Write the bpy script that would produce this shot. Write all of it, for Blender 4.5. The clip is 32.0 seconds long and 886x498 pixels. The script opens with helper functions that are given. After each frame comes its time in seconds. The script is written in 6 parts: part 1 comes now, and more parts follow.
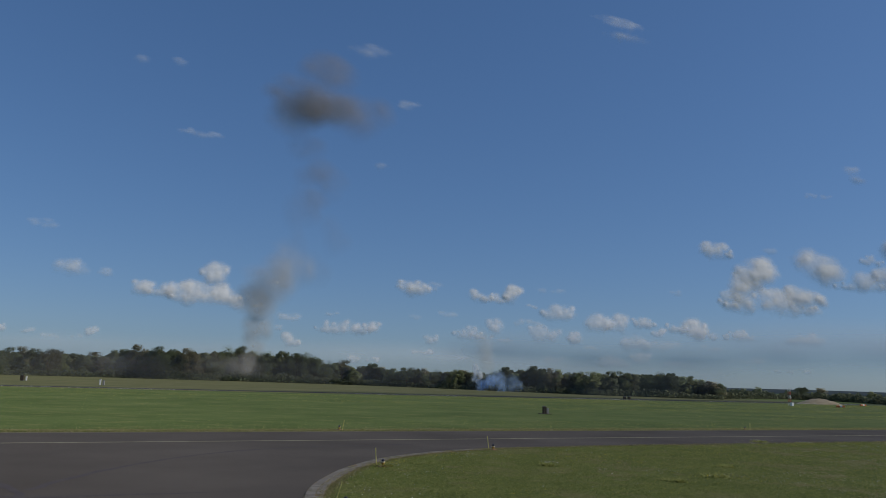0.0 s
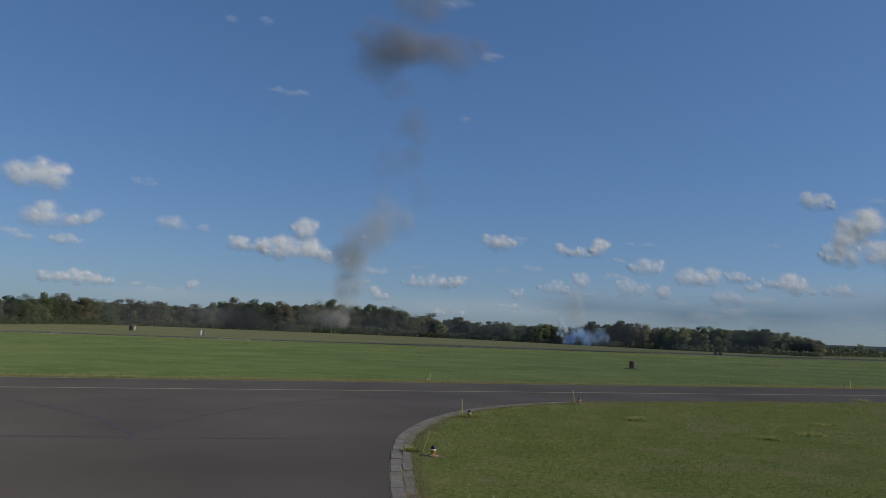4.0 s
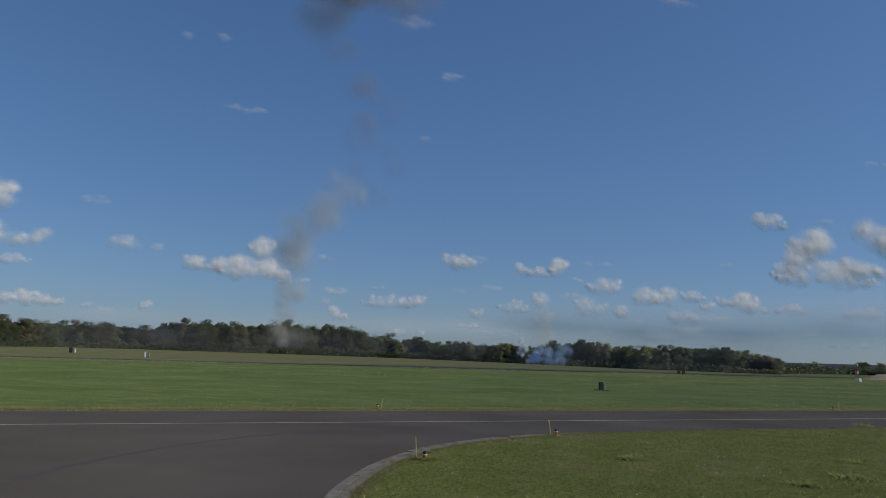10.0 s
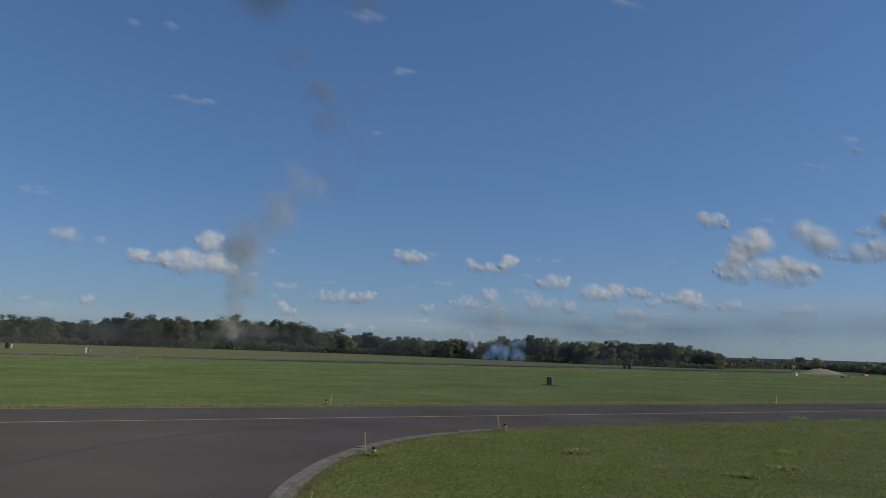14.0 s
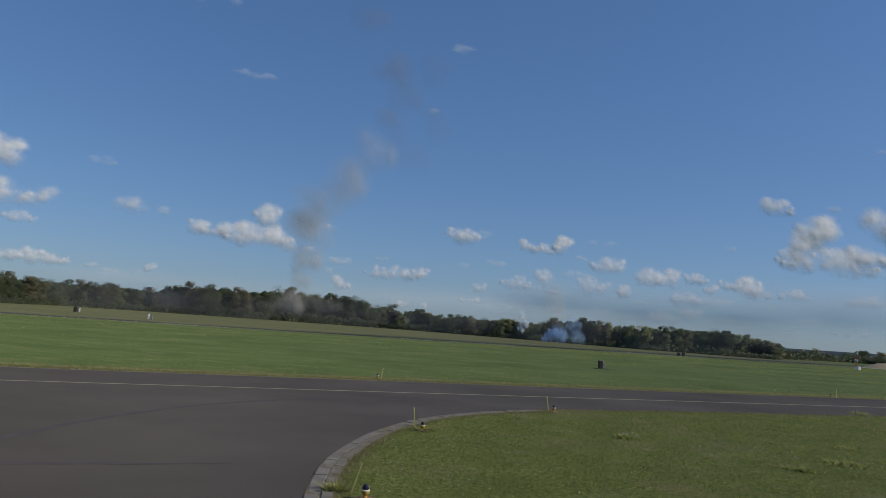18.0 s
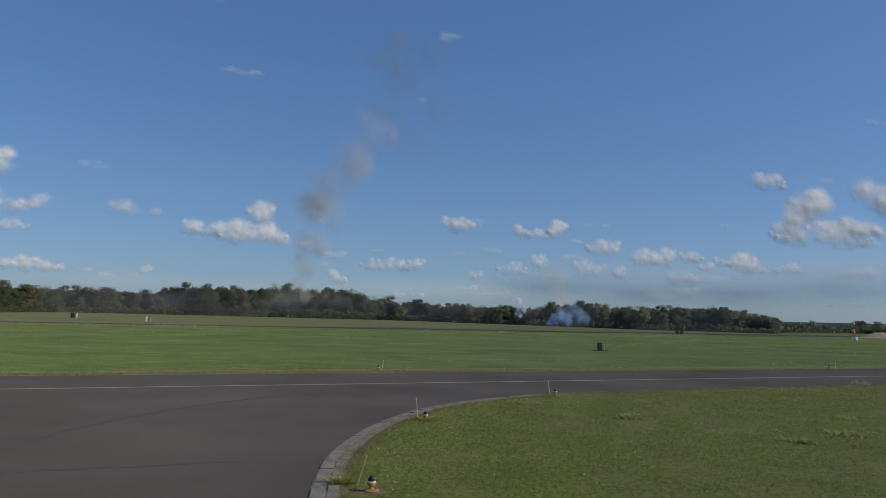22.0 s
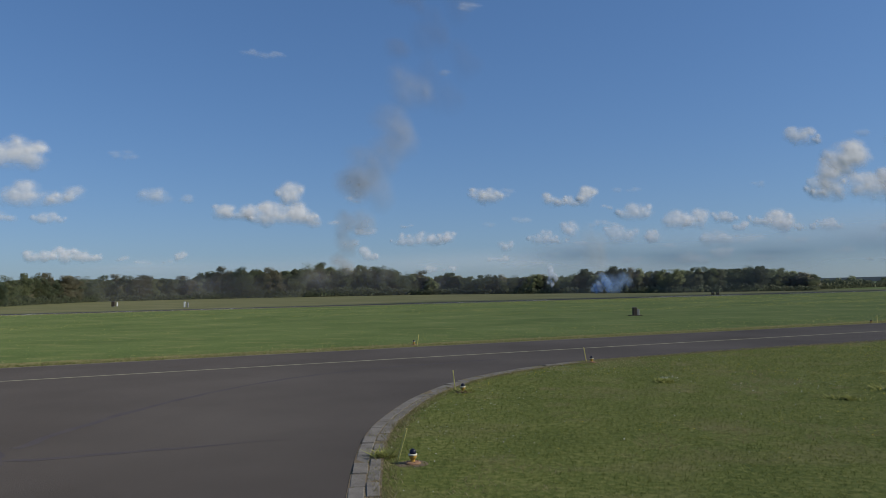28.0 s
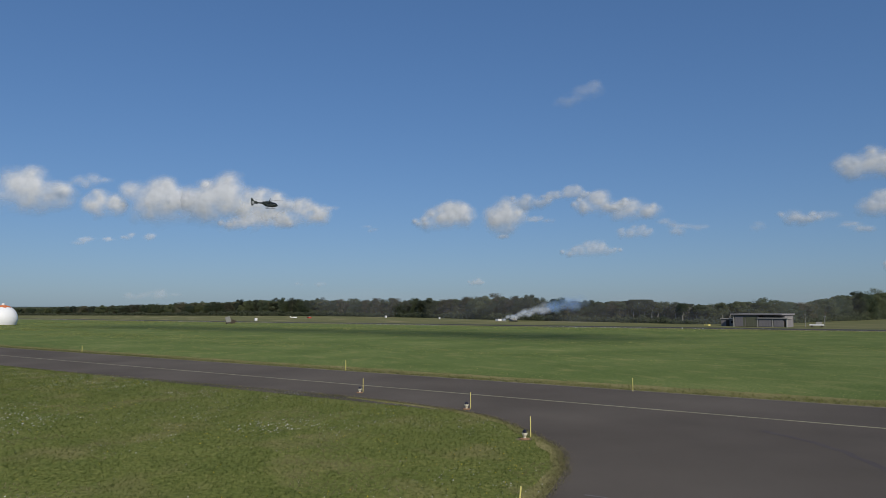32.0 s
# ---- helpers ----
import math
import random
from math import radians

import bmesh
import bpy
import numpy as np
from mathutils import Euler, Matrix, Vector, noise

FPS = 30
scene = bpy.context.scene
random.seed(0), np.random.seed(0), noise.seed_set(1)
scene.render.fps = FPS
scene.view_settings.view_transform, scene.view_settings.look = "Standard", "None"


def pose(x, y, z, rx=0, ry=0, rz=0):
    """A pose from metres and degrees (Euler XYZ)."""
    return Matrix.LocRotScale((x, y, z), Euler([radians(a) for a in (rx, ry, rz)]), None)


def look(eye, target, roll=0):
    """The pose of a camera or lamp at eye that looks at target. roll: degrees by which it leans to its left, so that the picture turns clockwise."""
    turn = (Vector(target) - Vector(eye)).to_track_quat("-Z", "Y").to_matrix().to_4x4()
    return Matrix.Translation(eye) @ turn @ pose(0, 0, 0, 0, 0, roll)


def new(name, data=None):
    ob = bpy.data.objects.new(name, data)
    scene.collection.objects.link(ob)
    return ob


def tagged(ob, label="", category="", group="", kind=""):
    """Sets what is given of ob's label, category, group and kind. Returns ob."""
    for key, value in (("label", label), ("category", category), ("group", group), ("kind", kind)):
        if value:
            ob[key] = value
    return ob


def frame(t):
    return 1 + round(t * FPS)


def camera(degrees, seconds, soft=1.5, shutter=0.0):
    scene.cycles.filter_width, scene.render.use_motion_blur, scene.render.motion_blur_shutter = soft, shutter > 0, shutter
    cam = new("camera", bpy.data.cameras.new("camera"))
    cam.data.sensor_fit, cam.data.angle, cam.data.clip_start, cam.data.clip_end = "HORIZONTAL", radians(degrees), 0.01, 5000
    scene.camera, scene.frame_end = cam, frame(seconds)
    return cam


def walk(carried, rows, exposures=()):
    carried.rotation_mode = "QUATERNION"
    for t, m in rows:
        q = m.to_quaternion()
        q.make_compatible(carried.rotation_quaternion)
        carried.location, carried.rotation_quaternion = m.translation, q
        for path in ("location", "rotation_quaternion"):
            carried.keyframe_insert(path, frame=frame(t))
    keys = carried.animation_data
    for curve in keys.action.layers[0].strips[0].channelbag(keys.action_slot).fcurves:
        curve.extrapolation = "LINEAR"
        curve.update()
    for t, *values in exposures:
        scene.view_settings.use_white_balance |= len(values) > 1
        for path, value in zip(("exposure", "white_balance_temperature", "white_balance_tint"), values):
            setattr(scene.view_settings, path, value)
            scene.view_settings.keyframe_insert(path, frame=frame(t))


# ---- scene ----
from mathutils import geometry

# ---------------------------------------------------------------- camera and its walk
cam = camera(61.4, 32.0, soft=0.7, shutter=0.15)
PATH = [
    (0, pose(0.85, -6.95, 3.80, 100.10, -1.79, 3.82)),
    (0.5, pose(0.85, -6.95, 3.80, 100.02, -0.65, 5.31)),
    (1, pose(0.85, -6.95, 3.80, 99.37, -2.50, 6.88)),
    (1.5, pose(0.85, -6.95, 3.80, 97.12, -3.08, 8.42)),
    (2, pose(0.85, -6.95, 3.80, 96.44, -2.49, 9.51)),
    (2.5, pose(0.85, -6.95, 3.80, 96.11, -2.84, 10.19)),
    (3, pose(0.85, -6.95, 3.80, 96.38, -2.55, 9.92)),
    (3.5, pose(0.85, -6.95, 3.80, 96.38, -2.67, 10.19)),
    (5.5, pose(0.85, -6.95, 3.80, 96.28, -1.12, 10.35)),
    (6, pose(0.85, -6.95, 3.80, 97.95, -1.74, 10.75)),
    (6.5, pose(0.85, -6.95, 3.80, 98.73, -2.44, 10.60)),
    (7, pose(0.85, -6.95, 3.80, 99.61, -3.00, 8.72)),
    (7.5, pose(0.85, -6.95, 3.80, 99.16, -1.99, 7.35)),
    (8, pose(0.85, -6.95, 3.80, 99.14, -1.83, 6.08)),
    (8.5, pose(0.85, -6.95, 3.80, 99.76, -0.91, 5.83)),
    (9, pose(0.85, -6.95, 3.80, 99.08, -1.69, 6.49)),
    (9.5, pose(0.34, -2.78, 3.80, 98.76, -2.06, 7.48)),
    (10, pose(0.00, 0.00, 3.80, 97.99, -1.97, 7.25)),
    (10.5, pose(0.00, 0.00, 3.80, 96.95, -1.91, 6.77)),
    (11, pose(0.00, 0.00, 3.80, 98.91, -2.96, 5.94)),
    (11.5, pose(0.00, 0.00, 3.80, 100.14, -3.80, 4.85)),
    (12, pose(0.00, 0.00, 3.80, 100.11, -3.64, 3.38)),
    (12.5, pose(0.00, 0.00, 3.80, 100.07, -3.80, 1.79)),
    (13, pose(0.00, 0.00, 3.80, 99.21, -3.08, 2.44)),
    (13.5, pose(0.00, 0.00, 3.80, 98.33, -2.68, 3.08)),
    (14, pose(0.00, 0.00, 3.80, 97.78, -1.93, 3.45)),
    (14.5, pose(0.00, 0.00, 3.80, 97.50, -1.22, 4.88)),
    (15, pose(0.00, 0.00, 3.80, 96.74, 0.39, 7.41)),
    (15.5, pose(0.00, 0.00, 3.80, 96.21, 0.42, 8.15)),
    (17.5, pose(0.00, 0.00, 3.80, 95.78, -4.75, 7.48)),
    (18, pose(0.00, 0.00, 3.80, 95.94, -4.09, 7.36)),
    (18.5, pose(0.00, 0.00, 3.80, 96.16, -1.76, 7.39)),
    (19, pose(0.00, 0.00, 3.80, 96.68, -1.08, 7.06)),
    (19.5, pose(0.00, 0.00, 3.80, 96.71, -1.41, 6.56)),
    (20, pose(0.00, 0.00, 3.80, 96.54, -0.88, 6.30)),
    (20.5, pose(0.00, 0.00, 3.80, 96.15, 1.08, 6.27)),
    (21, pose(0.00, 0.00, 3.80, 95.86, -2.54, 6.64)),
    (21.5, pose(0.00, 0.00, 3.80, 95.49, -2.42, 6.99)),
    (22, pose(0.00, 0.00, 3.80, 95.12, -1.51, 7.23)),
    (22.5, pose(0.00, 0.00, 3.80, 94.78, 0.16, 7.61)),
    (23, pose(0.00, 0.00, 3.80, 94.75, 1.00, 8.09)),
    (23.5, pose(0.00, 0.00, 3.80, 94.62, -0.12, 9.27)),
    (24, pose(0.00, 0.00, 3.80, 94.80, 0.74, 10.32)),
    (24.5, pose(0.00, 0.00, 3.80, 94.86, 0.05, 10.86)),
    (26.5, pose(0.00, 0.00, 3.80, 94.53, 3.41, 11.45)),
    (27, pose(0.00, 0.00, 3.80, 93.62, 3.30, 10.36)),
    (27.5, pose(0.00, 0.00, 3.80, 93.04, 2.41, 9.44)),
    (28, pose(0.00, 0.00, 3.80, 93.04, 1.12, 9.73)),
    (28.5, pose(0.00, 0.00, 3.80, 93.63, 2.35, 11.56)),
    (28.8, pose(0.00, 0.00, 3.80, 92.63, 3.06, 12.35)),
    (28.9, pose(0.00, 0.00, 3.80, 92.03, 3.36, 14.43)),
    (29, pose(0.00, 0.00, 3.80, 91.90, 3.20, 23.0)),
    (29.1, pose(0.00, 0.00, 3.80, 91.34, 3.99, 30.52)),
    (29.3, pose(0.00, 0.00, 3.80, 91.54, 4.39, 48.14)),
    (29.5, pose(0.00, 0.00, 3.80, 91.37, 5.33, 58.81)),
    (29.7, pose(0.00, 0.00, 3.86, 91.85, 4.37, 66.67)),
    (30, pose(0.00, 0.00, 3.97, 92.07, 1.63, 72.45)),
    (30.2, pose(0.00, 0.00, 3.96, 92.04, 1.74, 75.16)),
    (30.5, pose(0.00, 0.00, 3.95, 92.21, 1.40, 74.76)),
    (31, pose(-2.40, 0.69, 4.15, 93.60, -0.29, 73.64)),
    (31.5, pose(-3.85, 1.10, 4.50, 93.61, -0.33, 71.87)),
    (32, pose(-4.81, 1.38, 4.90, 94.56, 0.16, 69.69)),
]
walk(cam, PATH, [(0, -0.27), (2, -0.17), (7, -0.17), (9, -0.24), (13, -0.2), (19, -0.06), (28, 0.02), (29.5, -0.02), (30, -0.14), (31, -0.2), (32, -0.21)])

# ---------------------------------------------------------------- sky and sun
SUN = Vector((0.83, 0.0, 0.56)).normalized()
world = bpy.data.worlds.new("sky")
scene.world = world
world.use_nodes = True
wn, wl = world.node_tree.nodes, world.node_tree.links
sky = wn.new("ShaderNodeTexSky")
sky.sky_type = 'NISHITA'
sky.sun_disc = False
sky.sun_elevation = math.asin(SUN.z)
sky.sun_rotation = math.atan2(SUN.x, SUN.y)
sky.air_density, sky.dust_density, sky.ozone_density, sky.altitude = 1.0, 0.55, 4.0, 50
wn["Background"].inputs["Strength"].default_value = 0.166
tint = wn.new("ShaderNodeHueSaturation")
tint.inputs["Saturation"].default_value = 1.13
wl.new(sky.outputs["Color"], tint.inputs["Color"])
haze = wn.new("ShaderNodeGamma")
haze.inputs["Gamma"].default_value = 0.65
cool = wn.new("ShaderNodeMix")
cool.data_type, cool.blend_type = 'RGBA', 'MULTIPLY'
cool.inputs[0].default_value = 1.0
cool.inputs[7].default_value = (0.562, 0.722, 0.985, 1)
wl.new(tint.outputs["Color"], haze.inputs["Color"])
wl.new(haze.outputs["Color"], cool.inputs[6])
wl.new(cool.outputs[2], wn["Background"].inputs["Color"])
sun = new("sun", bpy.data.lights.new("sun", 'SUN'))
sun.data.energy, sun.data.angle, sun.data.color = 3.9, radians(0.6), (1.0, 0.93, 0.82)
sun.matrix_world = look((0, 0, 60), Vector((0, 0, 60)) - SUN)


# ---------------------------------------------------------------- materials
def material(name, stops, scale=1.0, fine=20.0, rough=0.8, metal=0.0, bump=0.0, bump_scale=60.0, where="object", spec=0.3,
             mixfine=0.4, island=0.0, thin=0.0, detail=4.0):
    """stops: colours of a ramp driven by a coarse and a fine noise."""
    m = bpy.data.materials.new(name)
    m.use_nodes = True
    n, l = m.node_tree.nodes, m.node_tree.links
    b = n["Principled BSDF"]
    if where == "world":
        co = n.new("ShaderNodeNewGeometry").outputs["Position"]
    else:
        co = n.new("ShaderNodeTexCoord").outputs["Object"]
    a, f = n.new("ShaderNodeTexNoise"), n.new("ShaderNodeTexNoise")
    a.inputs["Scale"].default_value, f.inputs["Scale"].default_value = scale, fine
    a.inputs["Detail"].default_value, f.inputs["Detail"].default_value = detail, 3
    l.new(co, a.inputs["Vector"]), l.new(co, f.inputs["Vector"])
    mx = n.new("ShaderNodeMix")
    mx.inputs["Factor"].default_value = mixfine
    l.new(a.outputs["Fac"], mx.inputs["A"]), l.new(f.outputs["Fac"], mx.inputs["B"])
    fac = mx.outputs["Result"]
    if island:
        g = n.new("ShaderNodeNewGeometry")
        mi = n.new("ShaderNodeMix")
        mi.inputs["Factor"].default_value = island
        l.new(fac, mi.inputs["A"]), l.new(g.outputs["Random Per Island"], mi.inputs["B"])
        fac = mi.outputs["Result"]
    r = n.new("ShaderNodeValToRGB")
    e = r.color_ramp.elements
    while len(e) < len(stops):
        e.new(0.5)
    for k, c in enumerate(stops):
        e[k].position = 0.28 + 0.44 * k / max(1, len(stops) - 1)
        e[k].color = (*c, 1)
    l.new(fac, r.inputs["Fac"])
    l.new(r.outputs["Color"], b.inputs["Base Color"])
    b.inputs["Roughness"].default_value, b.inputs["Metallic"].default_value = rough, metal
    b.inputs["Specular IOR Level"].default_value = spec
    if rough >= 0.85:
        b.inputs["Diffuse Roughness"].default_value = 0.5
    if bump:
        bn, bp = n.new("ShaderNodeTexNoise"), n.new("ShaderNodeBump")
        bn.inputs["Scale"].default_value, bn.inputs["Detail"].default_value = bump_scale, 5
        bp.inputs["Strength"].default_value, bp.inputs["Distance"].default_value = bump, 0.02
        l.new(co, bn.inputs["Vector"]), l.new(bn.outputs["Fac"], bp.inputs["Height"]), l.new(bp.outputs["Normal"], b.inputs["Normal"])
    if thin:
        t, ms = n.new("ShaderNodeBsdfTranslucent"), n.new("ShaderNodeMixShader")
        ms.inputs["Fac"].default_value = thin
        l.new(r.outputs["Color"], t.inputs["Color"])
        l.new(b.outputs["BSDF"], ms.inputs[1]), l.new(t.outputs["BSDF"], ms.inputs[2])
        l.new(ms.outputs["Shader"], n["Material Output"].inputs["Surface"])
    return m


def flat(name, c, rough=0.6, metal=0.0, var=0.25, scale=6.0, bump=0.05):
    lo, hi = [max(0, v * (1 - var)) for v in c], [min(1, v * (1 + var)) for v in c]
    return material(name, [lo, c, hi], scale, scale * 9, rough, metal, bump, scale * 20)


def grass_material(name, greens, dry, patch, streak, dry_amount, grain=14.0, share=0.45):
    """Greens over metres, dry tufts, and long pale streaks along the mown swaths."""
    m = material(name, greens, patch, patch * grain, 0.95, 0, 0.5, 30, "world", 0.08, share)
    n, l = m.node_tree.nodes, m.node_tree.links
    b = n["Principled BSDF"]
    ramp = [x for x in n if x.type == 'VALTORGB'][0]
    pos = n.new("ShaderNodeNewGeometry").outputs["Position"]
    mp = n.new("ShaderNodeMapping")
    mp.inputs["Rotation"].default_value = (0, 0, -0.562)
    mp.inputs["Scale"].default_value = streak
    d = n.new("ShaderNodeTexNoise")
    d.inputs["Scale"].default_value, d.inputs["Detail"].default_value = 1.0, 6
    l.new(pos, mp.inputs["Vector"]), l.new(mp.outputs["Vector"], d.inputs["Vector"])
    r = n.new("ShaderNodeValToRGB")
    r.color_ramp.elements[0].position, r.color_ramp.elements[1].position = 0.52, 0.72
    r.color_ramp.elements[1].color = (dry_amount, dry_amount, dry_amount, 1)
    l.new(d.outputs["Fac"], r.inputs["Fac"])
    mx = n.new("ShaderNodeMix")
    mx.data_type = 'RGBA'
    l.new(r.outputs["Color"], mx.inputs[0]), l.new(ramp.outputs["Color"], mx.inputs[6])
    mx.inputs[7].default_value = (*dry, 1)
    l.new(mx.outputs[2], b.inputs["Base Color"])
    return m


GREENS = [(0.040, 0.067, 0.018), (0.092, 0.128, 0.036), (0.183, 0.201, 0.075)]
M_FIELD = grass_material("field grass", GREENS, (0.23, 0.215, 0.085), 0.10, (0.26, 0.62, 1), 0.45, 55, 0.62)
M_LAWN = grass_material("meadow grass", [(0.053, 0.072, 0.016), (0.104, 0.124, 0.030), (0.193, 0.192, 0.062)], (0.190, 0.160, 0.076), 0.45, (0.28, 0.42, 1), 0.5, 13, 0.72)
M_VERGE = grass_material("dry verge", [(0.10, 0.105, 0.035), (0.165, 0.155, 0.060), (0.235, 0.205, 0.092)], (0.27, 0.225, 0.115), 0.3, (0.1, 0.8, 1), 0.7, 20, 0.5)
M_FARGRASS = grass_material("far rough grass", [(0.075, 0.084, 0.034), (0.115, 0.118, 0.050), (0.160, 0.153, 0.072)], (0.225, 0.195, 0.11), 0.06, (0.02, 0.16, 1), 0.8, 20, 0.5)
M_BLADE = material("grass blades", [(0.108, 0.142, 0.034), (0.182, 0.214, 0.056), (0.310, 0.318, 0.112)], 0.4, 3, 0.7, 0, 0, 1, "world", 0.2, 0.3, 0.75, 0.75)
M_SEED = material("seed heads", [(0.20, 0.225, 0.066), (0.28, 0.295, 0.092), (0.38, 0.375, 0.135)], 0.1, 2, 0.8, 0, 0, 1, "world", 0.1, 0.3, 0.6, 0.4)
M_DRYBLADE = material("dry blades", [(0.17, 0.155, 0.065), (0.26, 0.23, 0.11), (0.36, 0.32, 0.18)], 0.4, 3, 0.8, 0, 0, 1, "world", 0.2, 0.3, 0.5, 0.55)
M_ASPHALT = material("asphalt", [(0.058, 0.050, 0.043), (0.087, 0.076, 0.066), (0.116, 0.102, 0.088)], 0.12, 60, 0.95, 0, 0.5, 220, "world", 0.08, 0.35)
M_RUNWAY = material("runway asphalt", [(0.030, 0.029, 0.030), (0.040, 0.039, 0.039), (0.054, 0.052, 0.050)], 0.05, 5, 0.9, 0, 0, 40, "world", 0.2, 0.3)
M_TAR = material("bitumen seam", [(0.062, 0.055, 0.059), (0.073, 0.065, 0.066), (0.092, 0.082, 0.074)], 1.5, 20, 0.9, 0, 0.2, 60, "world", 0.05)
M_PAINT = material("worn yellow paint", [(0.16, 0.145, 0.10), (0.36, 0.335, 0.20), (0.48, 0.45, 0.28)], 0.7, 14, 0.7, 0, 0.1, 80, "world", 0.3, 0.5)
M_WHITE_PAINT = material("worn white paint", [(0.08, 0.078, 0.075), (0.14, 0.138, 0.13), (0.24, 0.235, 0.22)], 2, 20, 0.7, 0, 0.1, 80, "world")
M_KERB = material("concrete kerb", [(0.095, 0.085, 0.072), (0.165, 0.150, 0.128), (0.245, 0.225, 0.192)], 2.5, 25, 0.9, 0, 0.4, 90, "world", 0.2, 0.5)
M_SAND = material("pale dug sand", [(0.22, 0.17, 0.10), (0.34, 0.27, 0.17), (0.44, 0.36, 0.24)], 0.5, 6, 0.95, 0, 0.3, 10, "world")
M_SOIL = material("bare soil", [(0.08, 0.06, 0.035), (0.15, 0.115, 0.07), (0.24, 0.19, 0.12)], 3, 30, 0.95, 0, 0.4, 60, "world")
M_BARK = material("bark", [(0.05, 0.04, 0.03), (0.10, 0.08, 0.06), (0.17, 0.14, 0.11)], 2, 14, 0.9, 0, 0.4, 30)
M_BIRCH = material("birch bark", [(0.22, 0.20, 0.17), (0.42, 0.40, 0.35), (0.6, 0.57, 0.5)], 1, 9, 0.8, 0, 0.2, 30)
LEAF = [((0.117, 0.141, 0.086), (0.167, 0.198, 0.115), (0.230, 0.263, 0.154)), ((0.107, 0.122, 0.082), (0.151, 0.169, 0.108), (0.200, 0.221, 0.142)),
        ((0.151, 0.172, 0.094), (0.208, 0.233, 0.122), (0.280, 0.301, 0.166)), ((0.175, 0.169, 0.108), (0.236, 0.221, 0.142), (0.302, 0.278, 0.180))]
M_LEAF = [material("foliage", list(s), 0.25, 2.2, 0.8, 0, 0, 1, "object", 0.05, 0.4, 0.15, 0.72) for s in LEAF]
# the blue-grey lift of distance haze is mixed into this base colour
M_HAZED_HILL = material("haze-tinted distant woods", [(0.060, 0.075, 0.080), (0.080, 0.098, 0.104), (0.105, 0.122, 0.124)], 0.004, 0.05, 1.0, 0, 0, 1, "world", 0.0)
M_STAKE = material("yellow stake paint", [(0.46, 0.39, 0.10), (0.64, 0.56, 0.18), (0.74, 0.67, 0.28)], 3, 30, 0.6, 0, 0.1, 60)
M_YELLOW = flat("yellow lamp body", (0.42, 0.26, 0.05), 0.45)
M_CREAM = flat("cream lamp collar", (0.62, 0.58, 0.44), 0.5)
M_LENS = flat("dark blue lens", (0.010, 0.010, 0.026), 0.3, 0, 0.2, 6, 0)
M_BASE = flat("rusty base plate", (0.25, 0.145, 0.08), 0.85, 0, 0.4)
M_FENCE = material("green fence coating", [(0.004, 0.017, 0.012), (0.006, 0.024, 0.017), (0.010, 0.034, 0.024)], 3, 30, 0.42, 0, 0.05, 60, spec=0.5)
M_WIRE = flat("galvanised barbed wire", (0.30, 0.30, 0.32), 0.4, 0.8)
M_DARKWIRE = flat("dark wire", (0.05, 0.055, 0.06), 0.5, 0.5)
M_CLOTH = material("dark green cover", [(0.008, 0.014, 0.011), (0.014, 0.022, 0.018), (0.024, 0.034, 0.028)], 8, 50, 0.85, 0, 0.3, 40)
M_RADOME = material("white radome skin", [(0.74, 0.74, 0.73), (0.80, 0.80, 0.79), (0.85, 0.85, 0.84)], 0.2, 3, 0.5, 0, 0.02, 20)
M_ORANGE = flat("orange cap paint", (0.62, 0.17, 0.05), 0.6, 0, 0.15)
M_WHITE = flat("white paint", (0.72, 0.72, 0.70), 0.55, 0, 0.12)
M_GREY = flat("weathered grey", (0.24, 0.24, 0.22), 0.8, 0, 0.3)
M_DARK = flat("dark weathered wood", (0.062, 0.050, 0.036), 0.85, 0, 0.4)
M_PALE = flat("pale concrete", (0.34, 0.33, 0.30), 0.85, 0, 0.2)
M_HANGAR = material("weathered olive cladding", [(0.16, 0.15, 0.155), (0.21, 0.198, 0.20), (0.26, 0.245, 0.24)], 0.15, 3, 0.85, 0, 0.1, 10)
M_HANGAR_OLIVE = material("olive camouflage paint", [(0.10, 0.105, 0.07), (0.135, 0.14, 0.095), (0.17, 0.175, 0.12)], 0.15, 3, 0.85, 0, 0.1, 10)
M_ROOF = flat("bitumen roof", (0.235, 0.225, 0.235), 0.9)
M_HELI = material("dark green helicopter paint", [(0.012, 0.018, 0.016), (0.018, 0.025, 0.022), (0.026, 0.034, 0.030)], 0.8, 8, 0.4, 0.1, 0.02, 20, spec=0.4)
M_GLASS = flat("dark cockpit glass", (0.01, 0.012, 0.016), 0.08, 0, 0.1, 4, 0)
M_ROTOR = flat("rotor blade", (0.03, 0.03, 0.03), 0.5)
M_RED = flat("red paint", (0.42, 0.06, 0.04), 0.6)
M_PETAL_Y = flat("yellow petals", (0.62, 0.48, 0.03), 0.7)
M_PETAL_W = flat("white petals", (0.55, 0.55, 0.50), 0.7)


# ---------------------------------------------------------------- mesh helpers
def mesh_from(name, verts, faces, mat, smooth=False):
    me = bpy.data.meshes.new(name)
    verts, faces = np.asarray(verts, np.float32), np.asarray(faces, np.int32)
    k = faces.shape[1]
    me.vertices.add(len(verts))
    me.vertices.foreach_set("co", verts.ravel())
    me.loops.add(faces.size)
    me.loops.foreach_set("vertex_index", faces.ravel())
    me.polygons.add(len(faces))
    me.polygons.foreach_set("loop_start", np.arange(0, faces.size, k, dtype=np.int32))
    if smooth:
        me.polygons.foreach_set("use_smooth", np.ones(len(faces), bool))
    me.update(calc_edges=True)
    me.validate()
    me.materials.append(mat)
    return me


